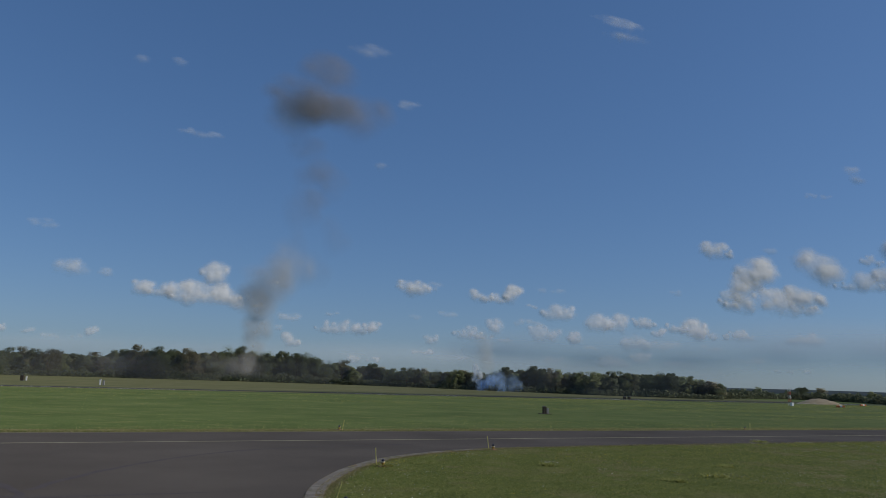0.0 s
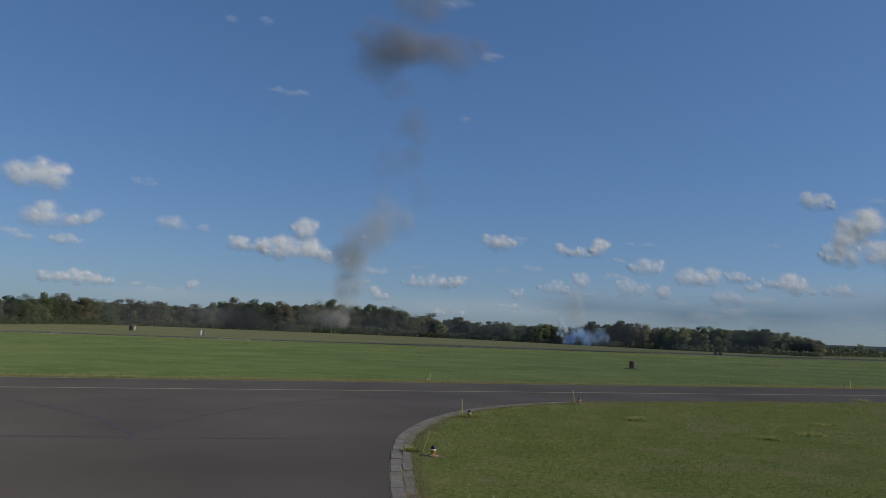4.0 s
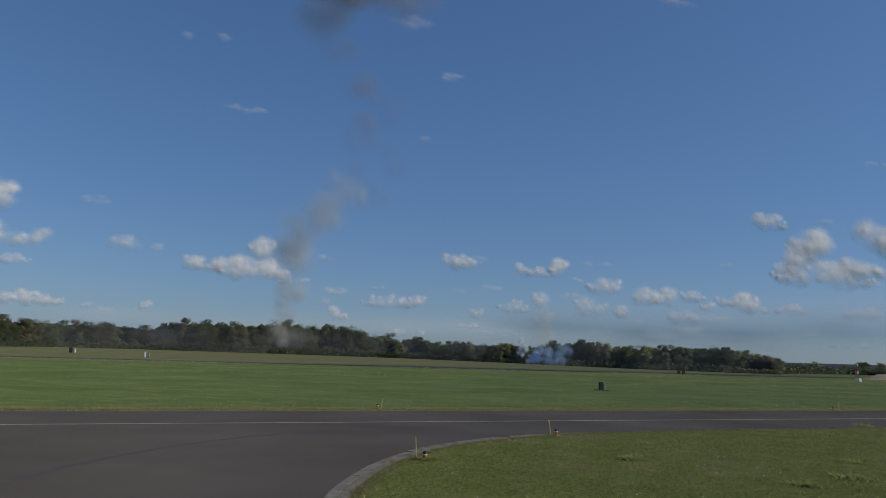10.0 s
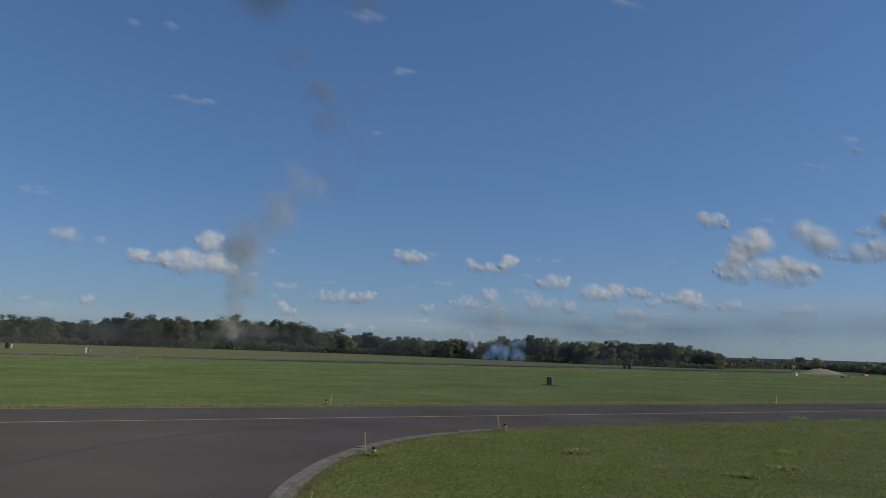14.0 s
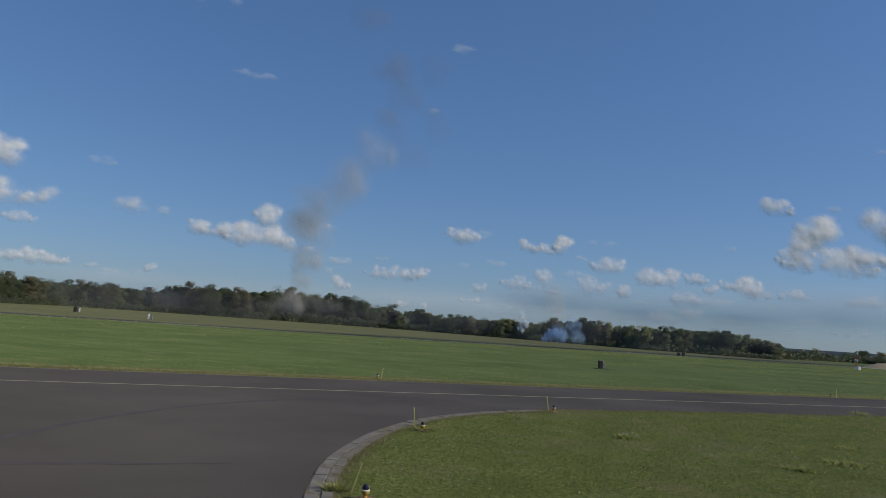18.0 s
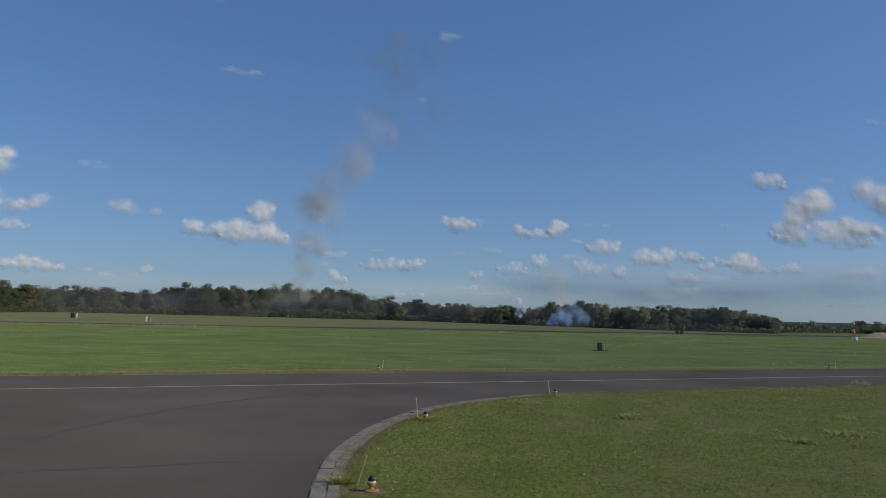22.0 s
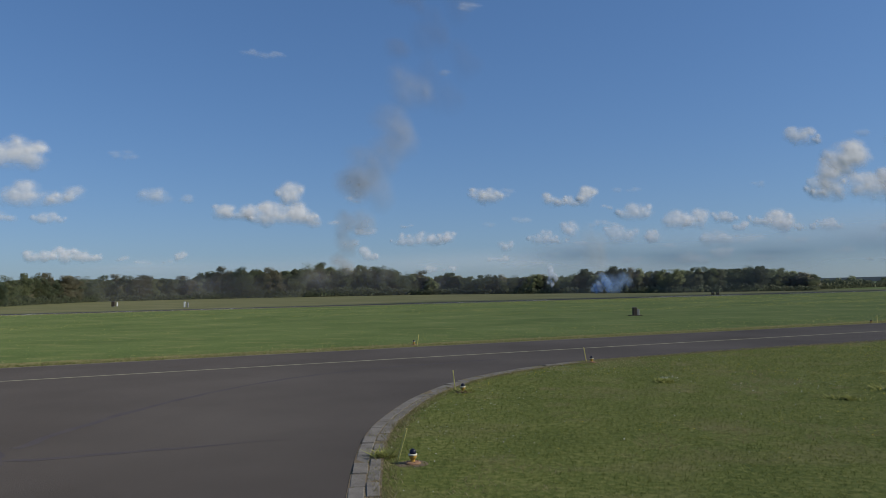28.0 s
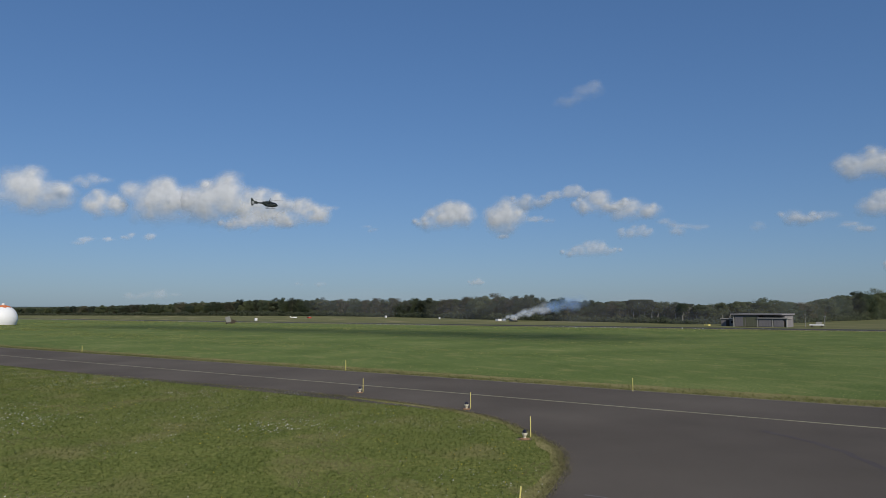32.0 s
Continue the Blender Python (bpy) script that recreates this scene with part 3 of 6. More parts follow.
# ---------------------------------------------------------------- lamps, stakes and markers
def edge_lamp(x, y, tint="yellow", s=1.0, turn=0.0):
    e = tagged(empty("taxiway_lamp", pose(x, y, 0.0, 0, 0, turn)), f"{tint} taxiway edge lamp with dark blue lens on rusty base", "lamp", group="taxiway lamps")
    body = M_YELLOW if tint == "yellow" else M_CREAM
    part("base_plate", bm_lathe([(0.19 * s, 0.0), (0.20 * s, 0.03), (0.17 * s, 0.05), (0.06 * s, 0.06)], 14), M_BASE, e, "rusty brown base plate")
    part("stem", bm_lathe([(0.055 * s, 0.05), (0.05 * s, 0.15 * s)], 12), body, e)
    part("body", bm_lathe([(0.05 * s, 0.11 * s), (0.062 * s, 0.13 * s), (0.092 * s, 0.17 * s), (0.10 * s, 0.20 * s), (0.10 * s, 0.225 * s), (0.085 * s, 0.23 * s)], 18), body, e)
    part("collar", bm_lathe([(0.104 * s, 0.218 * s), (0.112 * s, 0.225 * s), (0.112 * s, 0.25 * s), (0.095 * s, 0.258 * s)], 18), M_CREAM, e, "pale cream collar")
    part("lens", bm_lathe([(0.080 * s, 0.258 * s), (0.084 * s, 0.27 * s), (0.080 * s, 0.31 * s), (0.068 * s, 0.345 * s), (0.046 * s, 0.364 * s), (0.02 * s, 0.37 * s)], 18), M_LENS, e, "dark blue glass lens", True)
    part("lens_cap", bm_lathe([(0.03 * s, 0.368 * s), (0.03 * s, 0.378 * s), (0.01 * s, 0.382 * s)], 10), M_LENS, e)
    for q in range(4):
        part("bolt", bm_tube((0.13 * s * math.cos(q * 1.571 + 0.6), 0.13 * s * math.sin(q * 1.571 + 0.6), 0.05), (0.13 * s * math.cos(q * 1.571 + 0.6), 0.13 * s * math.sin(q * 1.571 + 0.6), 0.072), 0.014, 0.012, 6), M_BASE, e)
    return e


def stake(x, y, h=0.72, lean=0.0, turn=0.0, w=0.018):
    bm = bmesh.new()
    bm_box(-w, w, -w * 0.6, w * 0.6, -0.05, h, 0.004, bm)
    ob = part("marker_stake", bm, M_STAKE)
    ob.matrix_basis = pose(x, y, 0, 0, lean, turn)
    return tagged(ob, "slim yellow-painted wooden marker stake in the grass", "stake", group="marker stakes")


def soil_patch(x, y, r, mat=M_SOIL):
    bm = bmesh.new()
    ring = [bm.verts.new((x + r * (1 + 0.35 * noise.noise((k * 0.9, x, y))) * math.cos(k * 2 * math.pi / 18), y + r * (1 + 0.35 * noise.noise((k * 0.9, y, x))) * math.sin(k * 2 * math.pi / 18), 0.014)) for k in range(18)]
    bm.faces.new(ring)
    tagged(part("soil_patch", bm, mat), "small bare patch of brown soil in the grass" if mat is M_SOIL else "small dry straw-coloured patch in the grass", "soil", kind="structure")


LAMPS_EAST = [(-3.5, 16.1, -3.9, 16.4, 16), (-4.0, 27.2, -4.4, 27.9, -5), (0.9, 37.9, 0.65, 38.3, -9), (-10.7, 50.2, -10.4, 49.9, 9), (26.0, 71.5, 26.5, 71.5, 0)]
LAMPS_WEST = [(-20.9, 8.8, -20.75, 9.1, 6), (-30.4, 14.1, -30.7, 14.5, 0), (-38.9, 15.2, -39.1, 15.5, 0), (-47.8, 12.1, -48.2, 12.4, 0), (-16.1, -2.9, -16.3, -3.0, 4), (-42.6, 27.0, -42.5, 27.2, 0)]
for k, (x, y, sx, sy, lean) in enumerate(LAMPS_EAST):
    edge_lamp(x, y, "yellow", 0.88)
    stake(sx, sy, 0.74, lean, 5 * k)
    soil_patch(x, y, 0.34)
for k, (x, y, sx, sy, lean) in enumerate(LAMPS_WEST):
    if k < 5:
        edge_lamp(x, y, "cream", 0.98)
        soil_patch(x, y, 0.32)
    stake(sx, sy, 0.80, lean, 70)
for s in (-46, -88, -140, -200):
    p = on_taxiway(s, NEAR_D - 0.6 if s < -100 else FAR_D + 0.6)
    stake(p[0], p[1], 0.8, 0, 40, 0.03)


def weed_clump(x, y, r, h, heads):
    """A low spreading weed: a fan of leaves and, on some, small flower heads."""
    g = np.random.default_rng(int(abs(x) * 100 + abs(y)))
    e = tagged(empty("weed_clump", pose(x, y, 0)), "low pale green weed clump in the meadow" if not heads else "low weed clump with small white flower heads", "plant", group="meadow weeds")
    p = g.normal(0, r * 0.45, (170, 2))
    v, f = blades(p, h * 0.7, 0.025, g, 1.7)
    tuft = mesh_from("leaves", v, f, M_SEED)
    child("leaves", tuft, e)
    if heads:
        c = np.column_stack([g.normal(0, r * 0.5, (45, 2)), g.uniform(0.6, 1.1, 45) * h])
        v, f = flecks(c, g.uniform(0.012, 0.028, 45), g)
        tagged(child("flower_heads", mesh_from("flower_heads", v, f, M_PETAL_W), e), "small white flower heads", kind="stuff")
    return e


for x, y, r, h, heads in ((10.9, 28.3, 0.7, 0.22, False), (8.6, 26.0, 0.5, 0.18, False), (12.6, 33.0, 0.6, 0.16, False), (3.5, 30.3, 0.45, 0.2, True),
                          (21.4, 53.5, 0.8, 0.2, True), (24.5, 53.0, 0.6, 0.2, True), (-4.3, 16.7, 0.22, 0.2, False), (-3.9, 27.3, 0.35, 0.18, False)):
    weed_clump(x, y, r, h, heads)
for x, y, r in ((-0.9, 28.2, 0.4), (5.0, 36.8, 0.55), (4.0, 27.6, 0.3), (6.2, 27.4, 0.25)):
    soil_patch(x, y, r, M_VERGE)


def kerb():
    """Two rows of concrete blocks along the inside of the bend."""
    k = tagged(empty("kerb"), "double row of weathered concrete kerb blocks round the bend", "kerb", kind="structure")
    rng = random.Random(5)
    meshes = {}
    for row, half in ((0, 0.155), (1, 0.125)):
        meshes[row] = []
        for v in range(5):
            bm = bm_box(-0.49, 0.49, -half, half, -0.06, 0.0, 0.014)
            me = bpy.data.meshes.new("block")
            for q in bm.verts:
                q.co += Vector((rng.uniform(-1, 1), rng.uniform(-1, 1), rng.uniform(-1, 1))) * 0.008
            bm.to_mesh(me)
            bm.free()
            me.materials.append(M_KERB)
            meshes[row].append(me)
    line = np.array([p for p in RIGHT_EDGE[20:96] if p[1] < 38.4])
    t = np.gradient(line, axis=0)
    t /= np.linalg.norm(t, axis=1, keepdims=True)
    v, f = strip(line + np.column_stack([t[:, 1], -t[:, 0]]) * 0.3, 0.66, 0.022)
    child("bedding", mesh_from("bedding", v, f, M_SOIL), k, "dark soil bedding between the kerb rows")
    seg = np.hypot(*np.diff(line, axis=0).T)
    cum = np.concatenate([[0], np.cumsum(seg)])
    for row, off in ((0, 0.15), (1, 0.455)):
        s = 0.5 + 0.3 * row
        while s < cum[-1] - 0.6:
            i = min(np.searchsorted(cum, s, side="right") - 1, len(seg) - 1)
            u = (s - cum[i]) / seg[i]
            p, t = line[i] * (1 - u) + line[i + 1] * u, (line[i + 1] - line[i]) / seg[i]
            q = p + np.array([t[1], -t[0]]) * off
            b = child("block", rng.choice(meshes[row]), k)
            b.matrix_basis = pose(q[0], q[1], 0.036 + rng.uniform(-0.008, 0.008), rng.uniform(-1.5, 1.5), rng.uniform(-1.5, 1.5), math.degrees(math.atan2(t[1], t[0])) + rng.uniform(-1.5, 1.5))
            s += 1.015
    return k


# ---------------------------------------------------------------- field objects
def drum_marker():
    """Weathered marker in the grass: a dark upright cabinet with a paler one beside it."""
    e = tagged(empty("cable_cabinet", pose(7.8, 95.5, 0, 0, 0, 12)), "dark weathered cable cabinet with a paler box standing in grass", "cabinet")
    e.scale = (0.85, 0.85, 0.9)
    part("body", bm_box(-0.42, 0.12, -0.3, 0.3, 0, 1.12, 0.04), M_DARK, e)
    part("side_box", bm_box(0.15, 0.5, -0.28, 0.28, 0, 0.9, 0.04), M_GREY, e, "paler grey side box")
    part("cap", bm_box(-0.45, 0.15, -0.33, 0.33, 1.12, 1.17, 0.02), M_GREY, e)
    part("slab", bm_box(-1.0, 0.9, -0.6, 0.6, 0.0, 0.08, 0.02), M_DARK, e)


drum_marker()


def white_box(x, y, w, h, name="instrument_box", mats=None):
    e = tagged(empty(name, pose(x, y, 0, 0, 0, 15)), "small white airfield instrument box standing in grass", "box", group="instrument boxes")
    part("body", bm_box(-w / 2, w / 2, -w / 2, w / 2, 0.1, h, 0.03), mats or M_WHITE, e)
    part("lid", bm_box(-w / 2 - 0.05, w / 2 + 0.05, -w / 2 - 0.05, w / 2 + 0.05, h, h + 0.07, 0.02), M_GREY, e)
    part("foot", bm_box(-w / 2 + 0.1, w / 2 - 0.1, -w / 2 + 0.1, w / 2 - 0.1, 0, 0.1), M_PALE, e)
    return e


white_box(-104.6, 190.2, 0.4, 1.6)
white_box(-103.8, 190.5, 0.5, 1.3, mats=M_GREY)
white_box(-148.4, 224.0, 1.0, 1.7, mats=M_DARK)
white_box(-147.3, 224.4, 0.35, 1.5)
white_box(41.6, 233.3, 0.7, 1.1, mats=M_DARK)
white_box(43.0, 233.3, 0.7, 1.1, mats=M_DARK)
white_box(-321.1, -79.4, 1.1, 1.7)
white_box(-322.0, 36.3, 1.0, 1.2)
white_box(-330.0, 120.0, 0.6, 0.9)
white_box(-392.0, 112.0, 0.9, 1.2)


def radome():
    e = tagged(empty("radome", pose(-284.3, -48.6, 0, 0, 0, 0)), "large white radar dome with an orange cap and low annex", "radar dome")
    e.scale = (0.92, 0.92, 0.92)
    R = 4.75
    prof = [(R * math.cos(a), 2.2 + R * math.sin(a)) for a in np.linspace(-0.45, 1.17, 22)]
    prof = [(prof[0][0], 0.0)] + prof
    part("dome", bm_lathe(prof, 40), M_RADOME, e, "smooth white dome skin", True)
    cap = bmesh.new()
    rings = []
    for k, a in enumerate(np.linspace(0.98, 1.5, 8)):
        rings.append([])
        for q in range(32):
            b = a + (0.07 * math.cos(8 * 2 * math.pi * q / 32) if k < 3 else 0.0)
            rings[-1].append((R * 1.006 * math.cos(b) * math.cos(2 * math.pi * q / 32), R * 1.006 * math.cos(b) * math.sin(2 * math.pi * q / 32), 2.2 + R * 1.006 * math.sin(b)))
    part("cap", bm_loft(rings, cap), M_ORANGE, e, "faded orange cap with a scalloped edge", True)
    part("beacon", bm_lathe([(0.55, 6.85), (0.55, 7.35), (0.3, 7.6)], 12), M_WHITE, e)
    part("annex", bm_box(-2.6, 2.6, -8.2, -3.6, 0, 2.0, 0.05), M_WHITE, e, "low white annex")
    part("annex_roof", bm_box(-2.8, 2.8, -8.4, -3.6, 2.0, 2.15, 0.03), M_PALE, e)
    shed = part("open_shed", bm_box(-1.2, 1.6, -13.0, -8.5, 2.0, 2.25, 0.03), M_SOIL, e, "brown open shed roof")
    for y in (-12.9, -11.4, -10.0, -8.7):
        part("shed_post", bm_box(-1.1, -0.9, y - 0.1, y + 0.1, 0, 2.0, 0.01), M_SOIL, shed)
    part("shed_wall", bm_box(1.3, 1.5, -12.9, -8.6, 0, 2.0, 0.02), M_GREY, shed)
    part("side_tank", bm_box(-0.6, 0.6, -10.0, -9.0, 0, 1.3, 0.05), M_GREY, e)


radome()


def trailer():
    """Tilted grey panel antenna on a dark trailer."""
    e = tagged(empty("radar_trailer", pose(-262.0, 21.2, 0, 0, 0, 5)), "grey panel antenna on a dark trailer in the grass", "trailer")
    e.scale = (0.55, 0.55, 0.5)
    bm = bm_box(-0.25, 0.25, -1.9, 1.0, -1.9, 1.9, 0.05)
    p = part("panel", bm, M_GREY, e, "tilted grey antenna panel")
    p.matrix_basis = pose(0, -0.4, 3.0, 14, 8, 0)
    q = part("rear_panel", bm_box(-0.2, 0.2, -1.2, 1.2, -1.0, 1.1, 0.05), M_DARK, e)
    q.matrix_basis = pose(-0.6, 2.4, 1.6, -24, 0, 0)
    part("chassis", bm_box(-1.0, 1.0, -2.0, 1.8, 0.6, 1.1, 0.05), M_DARK, e)
    part("mast", bm_tube((0, 1.3, 1.0), (0, 1.3, 4.4), 0.16, 0.1), M_DARK, e)
    for sy in (-1.3, 1.2):
        for sx in (-1.0, 1.0):
            w = part("wheel", bm_tube((sx - 0.15, sy, 0.4), (sx + 0.15, sy, 0.4), 0.4, 0.4, 16), M_DARK, e)


trailer()


def light_aircraft():
    e = tagged(empty("parked_glider", pose(-385, 62, 0, 0, 0, 100)), "small white aircraft parked far across the grass", "aircraft")
    e.scale = (0.55, 0.55, 0.55)
    ring = lambda x, r, z: [(x, r * math.cos(a), z + r * math.sin(a)) for a in np.linspace(0, 2 * math.pi, 12, endpoint=False)]
    part("fuselage", bm_loft([ring(-3.6, 0.1, 1.2), ring(-1.5, 0.35, 1.15), ring(0.5, 0.62, 1.1), ring(2.0, 0.6, 1.0), ring(3.0, 0.2, 0.95)]), M_WHITE, e, "", True)
    part("wing", bm_box(-0.2, 1.2, -5.0, 5.0, 0.75, 0.9, 0.04), M_WHITE, e)
    part("fin", bm_box(-3.6, -2.8, -0.06, 0.06, 1.2, 2.5, 0.02), M_WHITE, e)
    part("tailplane", bm_box(-3.5, -2.9, -1.5, 1.5, 1.2, 1.28), M_WHITE, e)
    for p in ((2.0, 0.0), (0.3, 1.0), (0.3, -1.0)):
        part("wheel", bm_tube((p[0], p[1] - 0.08, 0.25), (p[0], p[1] + 0.08, 0.25), 0.25, 0.25, 12), M_DARK, e)
    h = tagged(empty("shed", pose(-398, 72, 0, 0, 0, 100)), "small red and white shed beside the parked aircraft", "shed")
    h.scale = (0.4, 0.4, 0.4)
    part("wall", bm_box(-2.0, 2.0, -3.0, 3.0, 0, 2.0, 0.03), M_RED, h)
    part("roof", bm_box(-2.2, 2.2, -3.2, 3.2, 2.0, 2.2, 0.03), M_PALE, h)


light_aircraft()


def burning_wreck():
    e = tagged(empty("smoke_generator", pose(-246.5, 117.5, 0, 0, 0, 25)), "pale smoke generator trailer with a dark frame on the grass", "trailer")
    part("tank", bm_tube((-1.4, 0, 0.9), (1.4, 0, 0.9), 0.55, 0.5, 16), M_PALE, e, "pale metal tank", True)
    part("frame", bm_box(-1.8, 1.8, -0.5, 0.5, 0.2, 0.4, 0.03), M_DARK, e)
    part("hood", bm_box(0.2, 1.2, -0.4, 0.4, 1.3, 2.2, 0.15), M_PALE, e)
    white_box(-265.6, 120.5, 1.7, 0.9, "equipment_crate")


burning_wreck()


def hangar():
    """Low camouflaged shelter buildings before the wood."""
    base = Vector((-156.0, 143.4, 0))
    e = tagged(empty("hangar", pose(*base, 0, 0, 23)), "long low weathered hangar with camouflage paint and stepped flat roof", "building")
    part("wall", bm_box(-6.8, -0.4, -0.2, 7.0, 0, 3.0, 0.02), M_HANGAR, e)
    part("rear_wall", bm_box(-0.4, 5.6, 2.0, 7.0, 0, 3.0, 0.02), M_HANGAR, e)
    part("front_wall", bm_box(-0.4, 7.0, -0.1, 2.0, 0, 2.1, 0.02), M_HANGAR, e)
    part("roof", bm_box(-7.2, 5.9, -0.7, 7.4, 3.0, 3.35, 0.04), M_ROOF, e, "overhanging flat roof edge")
    part("lower_roof", bm_box(-0.5, 7.3, -0.6, 2.2, 2.1, 2.35, 0.04), M_PALE, e, "pale lower roof slab")
    for x in (-6.7, -0.4, 3.4, 6.9):
        part("pier", bm_box(x - 0.15, x + 0.15, -0.4, -0.1, 0, 3.0 if x < -1 else 2.1, 0.02), M_PALE, e)
    for x0, w, h in ((-6.3, 2.8, 2.7), (-3.4, 2.8, 2.7), (-0.1, 3.2, 1.9), (3.7, 2.4, 1.9)):
        d = part("door", bm_box(x0, x0 + w, -0.32, -0.2, 0.05, h, 0.02), M_HANGAR_OLIVE if x0 == -3.4 else M_HANGAR, e)
        for k in range(4):
            q = w / 4
            part("panel", bm_box(x0 + 0.05 + k * q, x0 - 0.05 + (k + 1) * q, -0.36, -0.32, 0.12, h - 0.1, 0.01), M_HANGAR_OLIVE if x0 == -3.4 or (x0 == -6.3 and k == 3) else M_HANGAR, d)
    part("side_door", bm_box(6.2, 6.8, -0.24, -0.1, 0, 1.7, 0.02), M_DARK, e)
    for dx, h in ((10.5, 3.0), (14.8, 2.6)):
        p = base + Matrix.Rotation(radians(40), 3, 'Z') @ Vector((dx, 0, 0))
        q = tagged(empty("light_pole", pose(p.x, p.y, 0)), "slim grey light pole beside the hangar", "pole", group="hangar light poles")
        part("pole", bm_tube((0, 0, 0), (0, 0, h), 0.07, 0.05, 8), M_GREY, q)
        part("lamp_head", bm_box(-0.25, 0.25, -0.1, 0.1, h, h + 0.14, 0.02), M_PALE, q)
    p = base + Matrix.Rotation(radians(40), 3, 'Z') @ Vector((13.0, 0.5, 0))
    q = tagged(empty("equipment_trolley", pose(p.x, p.y, 0, 0, 0, 40)), "low white equipment trolley with dark wheels", "trolley")
    part("bed", bm_box(-1.6, 1.6, -0.6, 0.6, 0.45, 0.75, 0.03), M_WHITE, q)
    part("cover", bm_box(-0.2, 1.2, -0.5, 0.5, 0.75, 1.3, 0.05), M_PALE, q)
    for x in (-1.1, 1.1):
        part("wheel", bm_tube((x, -0.6, 0.25), (x, 0.6, 0.25), 0.25, 0.25, 12), M_DARK, q)
    a = tagged(empty("annex_building", pose(-164.9, 141.3, 0, 0, 0, 23)), "low grey annex building beside the hangar", "building")
    part("wall", bm_box(-2.0, 1.8, 0, 4.0, 0, 1.9, 0.02), M_HANGAR, a)
    part("roof", bm_box(-2.2, 2.0, -0.2, 4.2, 1.9, 2.1, 0.02), M_PALE, a)
    part("door", bm_box(-0.6, 0.3, -0.05, 0.0, 0, 1.6, 0.01), M_DARK, a)
    part("window", bm_box(0.7, 1.5, -0.05, 0.0, 0.8, 1.4, 0.01), M_GLASS, a)
    c = tagged(empty("crate", pose(-170.5, 139.0, 0, 0, 0, 10)), "small yellow crate on the grass", "crate")
    part("body", bm_box(-0.8, 0.8, -0.4, 0.4, 0, 0.5, 0.03), M_STAKE, c)


hangar()


def far_barns():
    for az, dist, w, h, mat in ((6.6, 640, 26, 8.5, M_PALE), (8.2, 660, 18, 7.5, M_ROOF)):
        p = from_sky(az, 0, dist)
        e = tagged(empty("barn", pose(p.x, p.y, 0, 0, 0, az)), "pale-roofed barn far behind the trees", "building", group="far barns")
        part("wall", bm_box(-w / 2, w / 2, 0, 12, 0, h - 2, 0.05), M_HANGAR, e)
        bm = bm_loft([[(x, -1, h - 2), (x, 6, h + 0.6), (x, 13, h - 2)] for x in (-w / 2 - 0.5, w / 2 + 0.5)])
        part("roof", bm, mat, e)


far_barns()


def lattice_mast():
    e = tagged(empty("lattice_mast", pose(88.4, 224.7, 0, 0, 0, 20)), "short red and white lattice mast beside a white hut", "mast")
    for k in range(5):
        bm = bmesh.new()
        z0, z1 = k * 1.05, k * 1.05 + 1.05
        for a in range(3):
            c0, c1 = 2 * math.pi * a / 3, 2 * math.pi * (a + 1) / 3
            r = 0.45
            bm_tube((r * math.cos(c0), r * math.sin(c0), z0), (r * math.cos(c0), r * math.sin(c0), z1), 0.045, 0.045, 5, bm)
            bm_tube((r * math.cos(c0), r * math.sin(c0), z0), (r * math.cos(c1), r * math.sin(c1), z1), 0.03, 0.03, 5, bm)
        part("section", bm, M_RED if k % 2 else M_WHITE, e)
    part("hut", bm_box(-0.5, 0.3, -1.3, -0.6, 0, 1.0, 0.04), M_WHITE, e, "small white hut")
    # earth mound and orange markers near by
    bm = bmesh.new()
    bmesh.ops.create_grid(bm, x_segments=24, y_segments=12, size=1)
    for v in bm.verts:
        r = math.hypot(v.co.x, v.co.y)
        z = max(0, 1 - r * r) * 1.6 * (1 + 0.5 * noise.noise((v.co.x * 4, v.co.y * 4, 2)))
        v.co = (v.co.x * 9, v.co.y * 5, z * 1.15 - 0.05)
    m = part("earth_mound", bm, M_SAND, None, "", True)
    m.matrix_basis = pose(121, 283, 0, 0, 0, 15)
    tagged(m, "low mound of pale bare earth on the field", "mound")
    for k, (x, y) in enumerate(((102.7, 224.4), (130.3, 269.7), (141, 262), (176, 290))):
        c = tagged(empty("orange_marker", pose(x, y, 0, 0, 0, 20 * k)), "low orange and white field marker", "marker", group="field markers")
        part("body", bm_box(-1.2, 1.2, -0.35, 0.35, 0, 0.6, 0.1), M_ORANGE, c)
        part("stripe", bm_box(-0.4, 0.4, -0.37, 0.37, 0.02, 0.62, 0.1), M_WHITE, c)


lattice_mast()


# ---------------------------------------------------------------- woods
SKY_AZ = [-16.5, -15.1, -14.1, -12.2, -7.6, -5.2, -4.0, -2.4, -0.9, 0.6, 2.3, 3.3, 4.9, 6.6, 7.4, 9.4, 10.5, 11.6, 13.3, 13.9, 15.6, 17.4, 18.8, 20.1, 21.2, 26.1, 27.3, 28.4, 31.9, 36.2,
          38.6, 42.0, 44.6, 47.9, 50.0, 53.7, 57.1, 59.1, 62.4, 65.3, 70.0, 76.5, 83.8, 89.6, 97.4, 103.8]
SKY_EL = [0.45, 0.72, 0.98, 1.23, 1.05, 1.06, 1.39, 1.25, 1.11, 0.76, 1.0, 0.85, 0.83, 0.99, 0.75, 1.25, 0.9, 1.29, 1.23, 1.8, 1.91, 1.72, 2.03, 1.96, 1.8, 1.75, 1.52, 1.25, 1.28, 1.3,
          1.45, 1.15, 0.56, 0.82, 0.5, 0.6, 0.83, 0.7, 0.98, 1.22, 0.82, 0.85, 0.82, 0.48, 0.23, 0.2]
